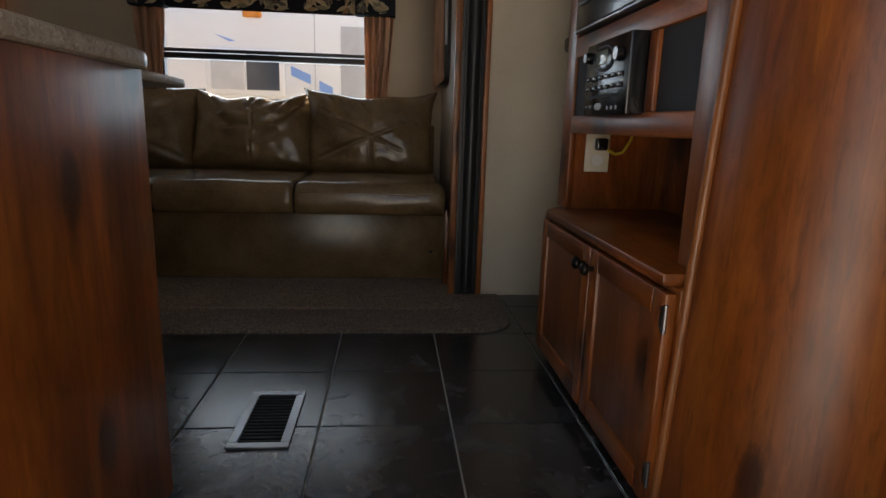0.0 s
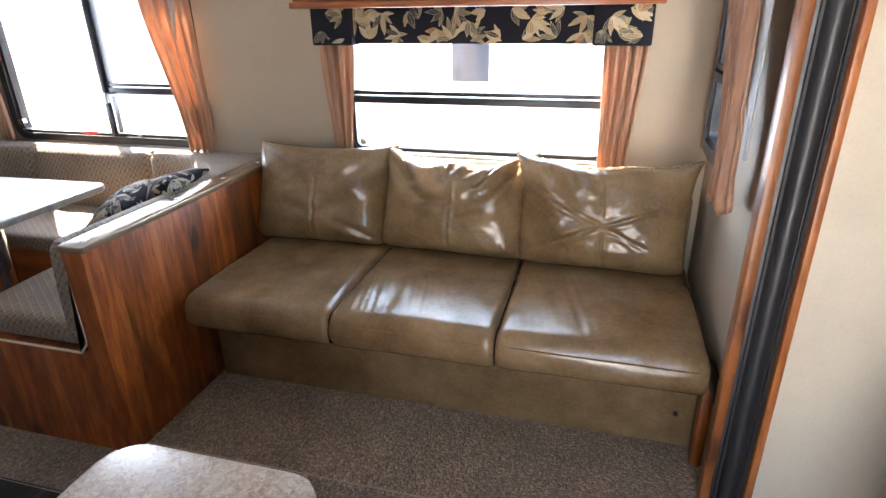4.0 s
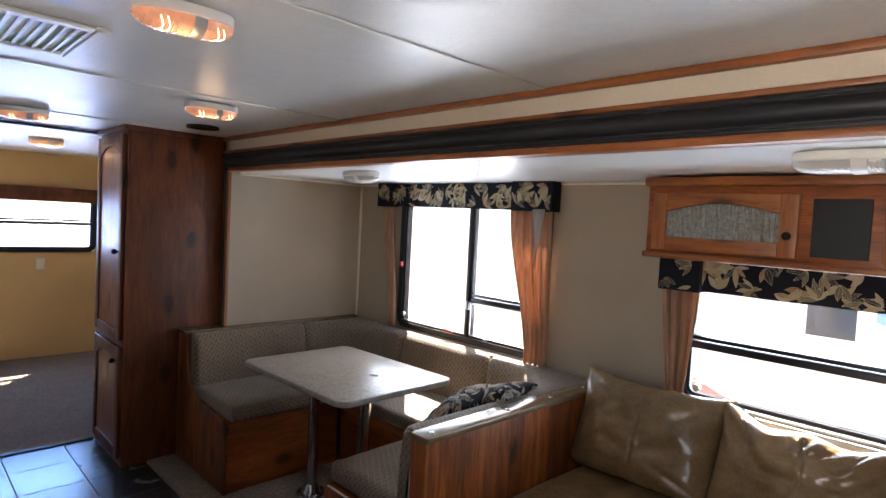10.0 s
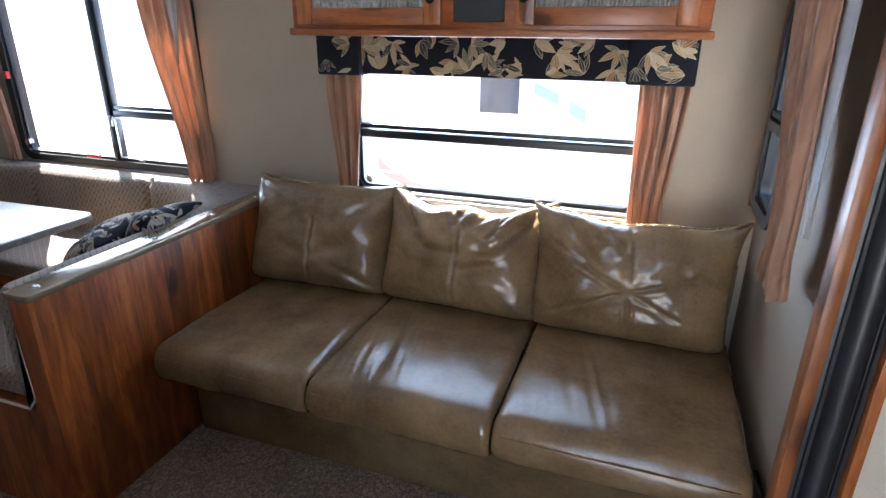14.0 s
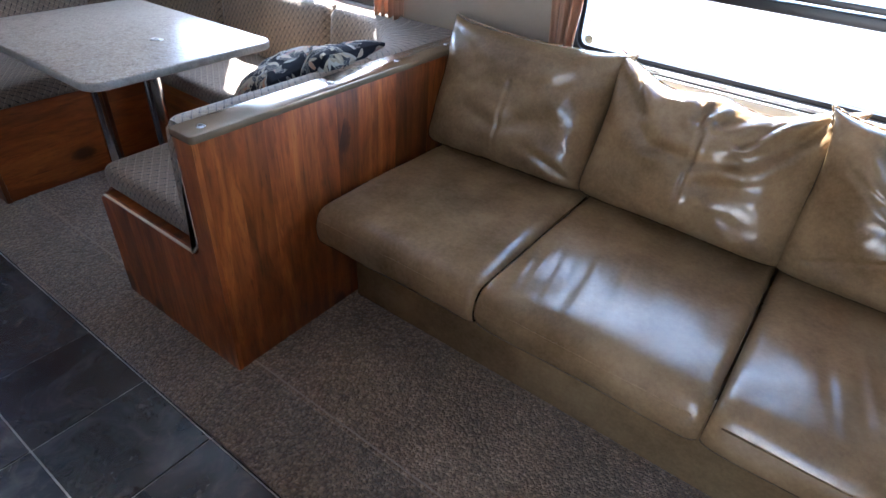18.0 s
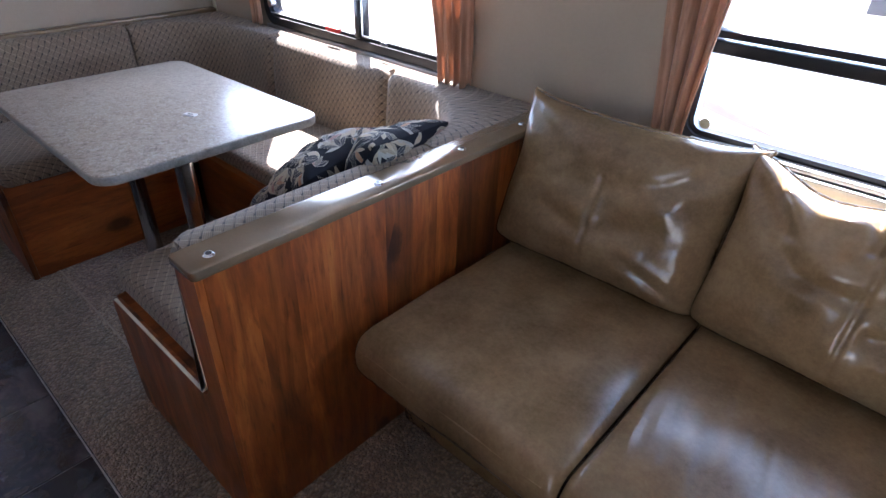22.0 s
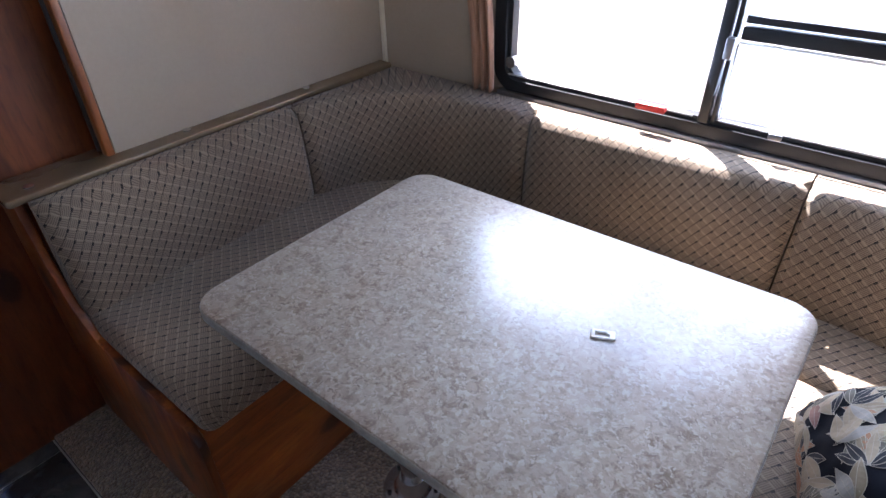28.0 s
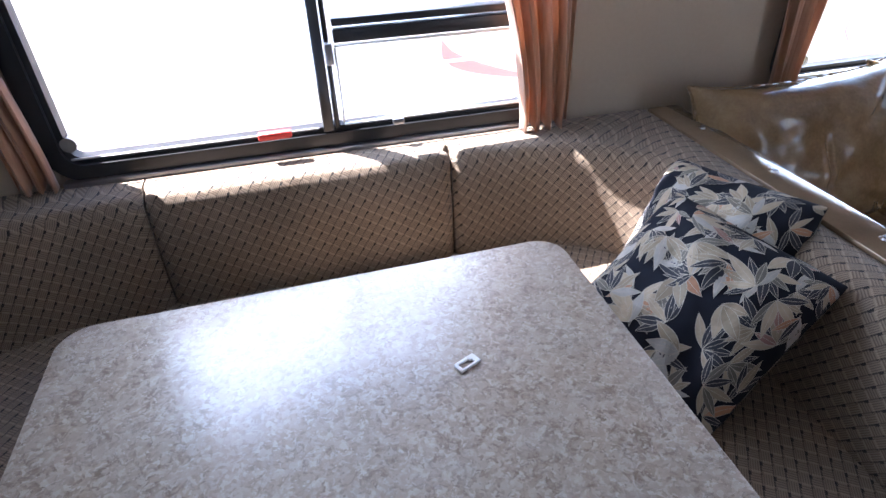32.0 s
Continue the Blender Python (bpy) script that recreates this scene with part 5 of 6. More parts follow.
BZ0, BZ1 = 0.465, 0.780
def back_cushion(label, f, b, z1=BZ1):
    ob = part("dinette_back_cushion", swept(f, b, BZ0, z1), WEAVE, None, label)
    return tagged(ob, category="cushion", group="dinette back cushions")


back_cushion("woven taupe back cushion along the closet side of the dinette", line_path((-3.862, 1.775), (-3.862, 2.512)), line_path((-3.912, 1.775), (-3.912, 2.512)))
back_cushion("woven taupe curved corner back cushion of the dinette", curve_path((-3.862, 2.518), (-3.285, 2.872), (-3.84, 2.872)), corner_back((-3.912, 2.518), (-3.912, 2.984), (-3.285, 2.984)))
back_cushion("woven taupe back cushion under the dinette window, sunlit on top", line_path((-3.281, 2.872), (-2.556, 2.872)), line_path((-3.281, 2.984), (-2.556, 2.984)))
back_cushion("woven taupe curved corner back cushion catching the sun", curve_path((-2.552, 2.872), (-2.035, 2.50), (-2.06, 2.872)), corner_back((-2.552, 2.984), (-1.952, 2.984), (-1.952, 2.50)))
back_cushion("woven taupe back cushion on the partition", line_path((-2.035, 2.495), (-2.035, 1.815)), line_path((-1.952, 2.495), (-1.952, 1.815)), 0.778)


def seat_cushion(label, x0, y0, x1, y1, z0, z1, r=0.03, crown=0.012, turn=False):
    n = 36
    bm = box(x0, y0, z0, x1, y1, z1, min(r, (z1 - z0) * 0.45), 4)
    bmesh.ops.subdivide_edges(bm, edges=[e for e in bm.edges if e.calc_length() > 0.2], cuts=n, use_grid_fill=True)
    layer = bm.loops.layers.uv.verify()
    cx, cy = (x0 + x1) / 2, (y0 + y1) / 2
    for v in bm.verts:
        if v.co.z > z1 - 0.02:
            s, t = 2 * (v.co.x - cx) / (x1 - x0), 2 * (v.co.y - cy) / (y1 - y0)
            v.co.z += crown * max(0, 1 - s * s) ** 0.5 * max(0, 1 - t * t) ** 0.5 + 0.003 * noise.noise((v.co.x * 5, v.co.y * 5, 2.0))
            v.co.z += 0.006 * (0.3 - abs(noise.noise((v.co.x * 7 + 2 * v.co.y, v.co.y * 3, 5.0)))) * max(0, 1 - s ** 4) * max(0, 1 - t ** 4)
    for f in bm.faces:
        for lp in f.loops:
            c = lp.vert.co
            drop = max(0.0, z1 - c.z)
            lp[layer].uv = (c.x + drop * ((c.x > x1 - r) - (c.x < x0 + r)), c.y + drop * ((c.y > y1 - r) - (c.y < y0 + r)))
    ob = part("dinette_seat_cushion", bm, WEAVE, None, label, smooth=True)
    return tagged(ob, category="cushion", group="dinette seat cushions")


seat_cushion("woven taupe seat cushion on the closet side bench", -3.925, 1.770, -3.345, 2.93, 0.401, 0.478)
seat_cushion("woven taupe seat cushion under the window with a patch of sun", -3.34, 2.435, -2.52, 2.90, 0.401, 0.478)
seat_cushion("woven taupe seat cushion beside the partition", -2.488, 1.816, -2.01, 2.62, 0.401, 0.490)
seat_cushion("woven taupe corner seat cushion", -2.488, 2.625, -2.01, 2.93, 0.401, 0.482)

table = thing("dinette_table", "speckled grey-beige laminate table on two steel legs", "table", base=(-2.91, 2.16, 0.016))
top_outline = round_rect(-3.372, 1.832, -2.440, 2.502, 0.058, 8)


def sagged(bm):
    """The top dips slightly towards the closet."""
    for q in bm.verts:
        q.co.z += 0.0135 * (q.co.x + 2.72)
    return bm


top = part("tabletop", sagged(prism(top_outline, "z", 0.712, 0.740, 0.004)), STONE, table)
part("edge_band", sagged(prism(round_rect(-3.3735, 1.8305, -2.4385, 2.5035, 0.059, 8), "z", 0.715, 0.7365, 0.002)), STONE_EDGE, top, "grey edge band")
for lx, ly in ((-3.119, 2.133), (-2.685, 2.143)):
    leg = part("leg", rod((lx, ly, 0.03), (lx, ly, 0.698), 0.029, 24), POLISHED, table, "polished steel tube leg")
    part("foot_socket", rod((lx, ly, 0.022), (lx, ly, 0.068), 0.052, 28, 0.034, bm=rod((lx, ly, 0.0155), (lx, ly, 0.023), 0.080, 32, 0.077)), CHROME, leg)
    for k in range(5):
        a = 2 * math.pi * k / 5 + 0.4
        part("flange_bolt", rod((lx + 0.064 * math.cos(a), ly + 0.064 * math.sin(a), 0.022), (lx + 0.064 * math.cos(a), ly + 0.064 * math.sin(a), 0.0265), 0.006, 10), IRON, leg)
    part("top_socket", rod((lx, ly, 0.675), (lx, ly, 0.7065), 0.036, 24, 0.075), CHROME, leg)
clip = thing("white_clip", "small white plastic clip lying on the table", "clip", base=(-2.73, 2.20, 0.74))
cb = bmesh.new()
for a, b in (((-0.03, -0.012), (0.02, -0.014)), ((0.02, -0.014), (0.028, 0.004)), ((0.028, 0.004), (0.012, 0.014)), ((0.012, 0.014), (-0.026, 0.010)), ((-0.026, 0.010), (-0.03, -0.012))):
    box(min(a[0], b[0]) - 0.004, min(a[1], b[1]) - 0.003, 0, max(a[0], b[0]) + 0.004, max(a[1], b[1]) + 0.003, 0.007, 0.002, 1, bm=cb)
bmesh.ops.transform(cb, matrix=pose(-2.717, 2.213, 0.740, 0, 0, 25) @ Matrix.Diagonal((0.62, 0.62, 0.7, 1)), verts=cb.verts[:])
part("clip_body", cb, WHITE, clip)


# ---- throw pillows ----
def throw_pillow(label, m, seed, w=0.42, h=0.42):
    bm, place = pillow_bm(w, h, 0.165, m, [(-0.9, 0.9, -0.3, 0.3, 0.012, 0.1), (0.9, -0.8, 0.4, -0.3, 0.012, 0.1), (0.1, 0.95, 0.0, 0.5, 0.010, 0.08)], None, 0.52, seed, 60, 60, 0.010, -0.03, 0.8, spread=1.3)
    t = tagged(part("throw_pillow", bm, NAVY, None, label, smooth=True), category="pillow", group="throw pillows")
    for k, side in enumerate(place):
        printed(t, LEAVES_COOL, "pale leaf print", side, w * 1.28, h * 1.28, 0.064, 0.104, seed + 30 + 7 * k, rims=VEIN_COOL)
    return t


def on_corner(low, high, facing, h):
    """Places a square pillow of side h with one corner at low, the opposite one towards high, its front facing about along facing."""
    low, high, n = Vector(low), Vector(high), Vector(facing)
    d = (high - low).normalized()
    n = (n - d * n.dot(d)).normalized()
    q = d.cross(n)
    x, z = (q - d).normalized(), (q + d).normalized()
    m = Matrix((x, -n, z)).transposed().to_4x4()
    m.translation = (low + high) / 2 - z * h / 2
    return m


throw_pillow("black throw pillow with a pale leaf print on the dinette seat", on_corner((-2.33, 2.09, 0.505), (-2.13, 2.555, 0.785), (-0.62, -0.1, 0.78), 0.39), 4, 0.39, 0.39)
throw_pillow("second black leaf-print throw pillow against the partition", on_corner((-2.165, 2.23, 0.53), (-2.05, 2.67, 0.79), (-0.8, -0.1, 0.52), 0.37), 14, 0.37, 0.37)

# ---- kitchen counter ----
CT = 0.832
kc = thing("kitchen_counter", "cherry wood kitchen counter with a speckled rounded top", "counter", base=(-1.1, 0.2, 0.0))
part("end_panel", box(-0.715, SIDE, 0.0, -0.70, 0.722, 0.801, 0.002), WOOD, kc)
part("cabinet_body", box(-1.15, SIDE, 0.0, -0.716, 0.71, 0.801, 0.002), WOOD, kc)
part("cabinet_body", box(-2.6, SIDE, 0.0, -1.151, 0.22, 0.801, 0.002), WOOD, kc)
curvy = [(-2.6, SIDE), (-0.688, SIDE), (-0.688, 0.70)]
curvy += [(-0.778 + 0.09 * math.cos(radians(a)), 0.70 + 0.09 * math.sin(radians(a))) for a in range(10, 91, 10)]
curvy += [(-0.95, 0.79), (-1.09, 0.765), (-1.20, 0.712), (-1.30, 0.625), (-1.38, 0.535), (-1.44, 0.46), (-1.50, 0.405), (-1.57, 0.365), (-1.65, 0.335), (-1.8, 0.31), (-2.6, 0.30)]
part("countertop", prism(curvy, "z", 0.802, CT, 0.009), STONE, kc)
ext = thing("counter_extension", "speckled fold-up counter leaf on a black bracket", "counter", base=(-0.9, 0.9, 0.77))
part("leaf", prism(round_rect(-1.10, 0.80, -0.745, 1.117, (0.01, 0.01, 0.06, 0.06), 8), "z", 0.790, 0.810, 0.006), STONE, ext)
for bx in (-0.80, -1.02):
    b = part("bracket", prism([(0.724, 0.600), (0.740, 0.600), (0.90, 0.772), (0.90, 0.789), (0.868, 0.789), (0.724, 0.636)], "x", bx - 0.008, bx + 0.008, 0.002), IRON, ext)

# black looped spray handle of the sink
fct = thing("faucet", "black looped sink faucet at the counter's edge", "faucet", base=(-1.66, 0.30, CT))
fb = bmesh.new()
path = [Vector((-1.66, 0.30, CT + 0.005)), Vector((-1.66, 0.295, CT + 0.10)), Vector((-1.66, 0.30, CT + 0.19))]
path += [Vector((-1.66, 0.30 + 0.10 * math.sin(radians(a)), CT + 0.05 + 0.15 * math.cos(radians(a)))) for a in range(10, 95, 12)]
path += [Vector((-1.66, 0.395, CT + 0.02)), Vector((-1.66, 0.375, CT + 0.006)), Vector((-1.66, 0.30, CT + 0.008))]
for a, b in zip(path, path[1:]):
    rod(a, b, 0.012, 12, bm=fb)
    ball(b, 0.012, seg=12, bm=fb)
part("loop", fb, BLACK, fct)
part("base", rod((-1.66, 0.30, CT), (-1.66, 0.30, CT + 0.02), 0.03, 20), BLACK, fct)

# ---- entertainment centre ----
FX, FD = 0.25, 0.207             # the upper face frame, and the cupboard's face below it
Y0, Y1, YI0, YI1 = 0.552, 1.445, 0.652, 1.362   # outer ends, and the bays between the stiles
EB = 0.56                       # back of the bays
ec = thing("entertainment_centre", "cherry wood entertainment centre with cupboard, shelf and screen bay", "cabinet", base=(0.45, 1.0, 0.0))
part("far_side", box(FX + 0.02, Y1 - 0.018, 0.49, 0.66, Y1, CEIL - 0.001, 0.002), WOOD, ec)
part("back_board", box(EB, Y0, 0.49, EB + 0.015, Y1 - 0.018, CEIL - 0.001), WOOD, ec)
part("plinth", box(FD + 0.04, Y0, 0.0, EB, Y1 - 0.02, 0.045), DARKWOOD, ec)
part("cupboard_body", box(FD + 0.006, Y0 + 0.004, 0.045, EB, Y1 - 0.006, 0.462, 0.003), WOOD, ec)
part("ledge", prism([(0.186, Y0 + 0.02), (0.186, 1.33), (0.196, 1.352), (0.26, 1.43), (EB, 1.44), (EB, Y0 + 0.02)], "z", 0.463, 0.488, 0.007), WOOD_Y, ec, "polished wood ledge with a rounded nose")
part("near_inner", box(FX + 0.02, YI0 - 0.018, 0.488, EB, YI0 - 0.002, CEIL - 0.001), WOOD, ec)
part("far_inner", box(FX + 0.02, YI1 + 0.002, 0.488, EB, YI1 + 0.018, CEIL - 0.001), WOOD, ec)
part("stile_far", box(FX, YI1, 0.488, FX + 0.02, Y1, CEIL - 0.001, 0.004), WOOD, ec)
part("stile_near", box(FX, Y0, 0.02, FX + 0.02, YI0, CEIL - 0.001, 0.004), WOOD, ec)
part("rail_shelf", box(FX, YI0, 0.712, FX + 0.02, YI1, 0.762, 0.004), WOOD_Y, ec)
part("rail_screen", box(FX, YI0, 0.923, FX + 0.02, YI1, 0.978, 0.004), WOOD_Y, ec)
part("rail_top", box(FX, YI0, 1.50, FX + 0.02, YI1, CEIL - 0.001, 0.004), WOOD_Y, ec)
part("stile_mid", box(FX, 0.826, 0.762, FX + 0.02, 0.866, 0.923, 0.004), WOOD, ec)
part("black_panel", box(FX + 0.010, 0.866, 0.760, FX + 0.022, YI1, 0.925), CHARCOAL, ec, "matt black blanking panel")
part("black_panel", box(FX + 0.010, YI0, 0.760, FX + 0.022, 0.826, 0.925), CHARCOAL, ec, "matt black blanking panel")
part("shelf_board", box(FX + 0.02, YI0, 0.72, EB, YI1, 0.735), WOOD_Y, ec)
part("bay_floor", box(FX + 0.02, YI0, 0.960, EB, YI1, 0.976), WOOD_Y, ec)
for y0, y1, ky in ((0.945, 1.372, 0.972), (0.560, 0.938, 0.912)):
    x0, x1, z0, z1 = FD - 0.018, FD + 0.004, 0.05, 0.455
    d = part("door", box(x0 + 0.008, y0 + 0.045, z0 + 0.045, x1, y1 - 0.045, z1 - 0.045, 0.002), CHERRY_DOOR, ec)
    part("door_stile", box(x0, y0, z0, x1, y0 + 0.05, z1, 0.006), WOOD, d)
    part("door_stile", box(x0, y1 - 0.05, z0, x1, y1, z1, 0.006), WOOD, d)
    part("door_rail", box(x0, y0 + 0.05, z0, x1, y1 - 0.05, z0 + 0.05, 0.006), WOOD_Y, d)
    part("door_rail", box(x0, y0 + 0.05, z1 - 0.05, x1, y1 - 0.05, z1, 0.006), WOOD_Y, d)
    part("knob", ball((x0 - 0.022, ky, 0.410), 0.016, (0.7, 1, 1), bm=rod((x0, ky, 0.410), (x0 - 0.02, ky, 0.410), 0.006, 10)), IRON, d)
for hz in (0.09, 0.385):
    part("hinge", rod((FD - 0.016, 0.558, hz), (FD - 0.016, 0.558, hz + 0.05), 0.004, 10, bm=box(FD - 0.018, 0.558, hz + 0.004, FD - 0.0155, 0.575, hz + 0.046)), STEEL, ec)
# rounded end panel towards the door
curve = [(FX + 0.002, Y0)]
curve += [(FX + 0.002 + 0.24 - 0.24 * math.cos(radians(a)), Y0 - 0.24 * math.sin(radians(a))) for a in range(0, 91, 5)]
curve += [(0.66, Y0 - 0.24), (0.66, Y0)]
end_bm = bmesh.new()
for lo, hi in ((0.0, 0.95), (0.95, CEIL - 0.001)):
    prism(curve, "z", lo, hi, bm=end_bm)
bmesh.ops.remove_doubles(end_bm, verts=end_bm.verts[:], dist=1e-4)
for v in end_bm.verts:
    if v.co.z < 0.1 and v.co.x < 0.6:
        v.co.x -= 0.045
part("rounded_end", end_bm, WOOD, ec, "curved wood end panel")
part("edge_bead", rod((FX - 0.047, Y0 + 0.002, 0.0), (FX - 0.002, Y0 + 0.002, 0.95), 0.009, 12, bm=rod((FX - 0.002, Y0 + 0.002, 0.95), (FX - 0.002, Y0 + 0.002, CEIL - 0.001), 0.009, 12)), TRIM_Z, ec)
structure("wall_partition_front", box(EB + 0.015, Y0 - 0.238, 0.0, 0.66, Y1 - 0.018, CEIL), CREAM, "partition behind the entertainment centre")

# outlet in the shelf bay, on the far side board
ot = thing("wall_outlet", "ivory double power outlet with a black plug", "outlet", base=(0.34, 1.36, 0.64))
op = part("plate", box(0.298, 1.353, 0.600, 0.372, 1.361, 0.712, 0.004), IVORY, ot)
for oz in (0.635, 0.682):
    part("socket", rod((0.335, 1.350, oz), (0.335, 1.356, oz), 0.017, 18), WHITE, op)
part("plug", box(0.322, 1.322, 0.664, 0.356, 1.352, 0.70, 0.006), BLACK, ot, "black plug")
pb = bmesh.new()
pts = [Vector((0.35, 1.33, 0.672)), Vector((0.375, 1.32, 0.655)), Vector((0.40, 1.325, 0.66)), Vector((0.43, 1.34, 0.70)), Vector((0.44, 1.355, 0.73))]
for a, b in zip(pts, pts[1:]):
    rod(a, b, 0.004, 8, bm=pb)
part("lead", pb, plain("yellow_lead", (0.6, 0.45, 0.05), 0.5), ot, "yellow lead")

# car-style radio
RY0, RY1, RZ0, RZ1 = 0.868, 1.142, 0.757, 0.927
fx = 0.212
rd = thing("radio", "black trailer radio with buttons and a round-ended dial", "radio", base=(0.23, 1.0, RZ0))
rbdy = part("body", box(fx, RY0, RZ0, FX + 0.012, RY1, RZ1, 0.005), BLACK, rd)


def on_radio(name, y0, z0, y1, z1, mat, d=0.004, bev=0.002, label="", under=None):
    return part(name, box(fx - d, RY1 - y1, RZ0 + z0, fx, RY1 - y0, RZ0 + z1, bev), mat, under or rbdy, label)


def oval_plate(cy, cz, ry, rz, d0, d1, n=28):
    return prism([(RY1 - cy + ry * math.cos(2 * math.pi * k / n), RZ0 + cz + rz * math.sin(2 * math.pi * k / n)) for k in range(n)], "x", fx - d1, fx - d0, 0.001)


part("dial_ring", oval_plate(0.125, 0.127, 0.064, 0.029, 0.0, 0.0045), STEEL, rbdy, "grey oval ring")
part("dial_face", oval_plate(0.125, 0.127, 0.062, 0.027, 0.0, 0.0055), BLACK, rbdy)
on_radio("display", 0.088, 0.113, 0.158, 0.145, LCD, 0.0072, 0.001, "grey-green display")
for cy, cz, r in ((0.026, 0.138, 0.014), (0.226, 0.128, 0.016)):
    part("dial", rod((fx, RY1 - cy, RZ0 + cz), (fx - 0.014, RY1 - cy, RZ0 + cz), r, 22, r * 0.85), BLACK, rbdy)
for row, z in enumerate((0.083, 0.060)):
    for k in range(6):
        y = 0.020 + k * 0.040
        b = on_radio("button", y, z - 0.002, y + 0.026, z + 0.008, BLACK, 0.005)
        part("button_print", box(fx - 0.0055, RY1 - y - 0.019, RZ0 + z + 0.0022, fx - 0.004, RY1 - y - 0.008, RZ0 + z + 0.0042), GREYTEXT, rbdy)
on_radio("disc_slot", 0.038, 0.040, 0.232, 0.047, CHARCOAL, 0.002, 0.001)
part("badge", oval_plate(0.108, 0.020, 0.021, 0.0085, 0.0, 0.003), GREYTEXT, rbdy, "pale oval badge")
for k in range(3):
    on_radio("jack", 0.165 + k * 0.026, 0.012, 0.173 + k * 0.026, 0.020, GREYTEXT, 0.002, 0.001)
for k in range(2):
    on_radio("button", 0.022 + k * 0.03, 0.016, 0.042 + k * 0.03, 0.024, SEAL, 0.004)

# television
TY0, TY1, TZ0, TZ1, TX = 0.662, 1.352, 0.980, 1.46, 0.240
tv = thing("television", "black flat television with a glossy frame in the screen bay", "television", base=(0.25, 1.0, TZ0))
hs = part("housing", box(TX, TY0, TZ0 + 0.012, TX + 0.06, TY1, TZ1, 0.008, 3), PIANO, tv)
part("screen", box(TX - 0.0015, TY0 + 0.03, TZ0 + 0.085, TX + 0.002, TY1 - 0.03, TZ1 - 0.03), SCREEN, hs, smooth=False)
part("bezel_lip", box(TX - 0.004, TY0 + 0.022, TZ0 + 0.076, TX + 0.002, TY1 - 0.022, TZ0 + 0.084, 0.002), SEAL, hs)
part("chin", prism([(TX - 0.005, TZ0 + 0.006), (TX + 0.05, TZ0 + 0.0), (TX + 0.05, TZ0 + 0.012), (TX - 0.005, TZ0 + 0.013)], "y", TY0 + 0.005, TY1 - 0.005, 0.003), STEEL, hs, "silver strip along the lower edge")
part("badge", box(TX - 0.003, 0.985, TZ0 + 0.040, TX, 1.04, TZ0 + 0.054, 0.001), BADGE, hs, "small grey badge")
part("mount", box(TX + 0.06, 0.86, 1.1, EB, 1.14, 1.35, 0.004), IRON, tv)

# ---- closet by the bedroom ----
cl = thing("closet", "tall dark cherry closet with two arched panel doors", "closet", base=(-4.33, 1.73, 0))
part("body", box(-4.62, 1.45, 0.0, -4.06, 2.008, CEIL - 0.001, 0.003), DARKWOOD, cl)
part("crown", box(-4.63, 1.425, CEIL - 0.03, -4.05, 2.0, CEIL - 0.002, 0.004), DARKWOOD, cl)
for z0, z1 in ((0.05, 0.70), (0.74, 1.92)):
    x0, x1, y0, y1 = -4.60, -4.085, 1.428, 1.449
    d = part("door", box(x0 + 0.05, y0 + 0.008, z0 + 0.05, x1 - 0.05, y1, z1 - 0.05), CHERRY_DOOR, cl)
    part("door_stile", box(x0, y0, z0, x0 + 0.06, y1, z1, 0.005), DARKWOOD, d)
    part("door_stile", box(x1 - 0.06, y0, z0, x1, y1, z1, 0.005), DARKWOOD, d)
    part("door_rail", box(x0 + 0.06, y0, z0, x1 - 0.06, y1, z0 + 0.06, 0.005), DARKWOOD, d)
    tp = [(x0 + 0.06 + (x1 - x0 - 0.12) * k / 12, z1 - 0.11 + 0.05 * math.sin(math.pi * k / 12)) for k in range(13)]
    part("door_rail", prism([(x1 - 0.06, z1), (x0 + 0.06, z1)] + tp, "y", y0, y1, 0.003), DARKWOOD, d)
    part("knob", ball((-4.13, y0 - 0.02, 1.25 if z0 > 0.5 else 0.62), 0.016, bm=rod((-4.13, y0, 1.25 if z0 > 0.5 else 0.62), (-4.13, y0 - 0.018, 1.25 if z0 > 0.5 else 0.62), 0.006, 10)), IRON, d)
wr = thing("bedroom_wardrobe", "dark cherry wardrobe with a long panel door in the bedroom", "wardrobe", base=(-4.95, 1.9, 0))
part("body", box(-5.25, 1.60, 0.007, -4.69, 2.04, 1.80, 0.004), DARKWOOD, wr)
part("door", box(-5.22, 1.585, 0.06, -4.72, 1.601, 1.72, 0.005), CHERRY_DOOR, wr)

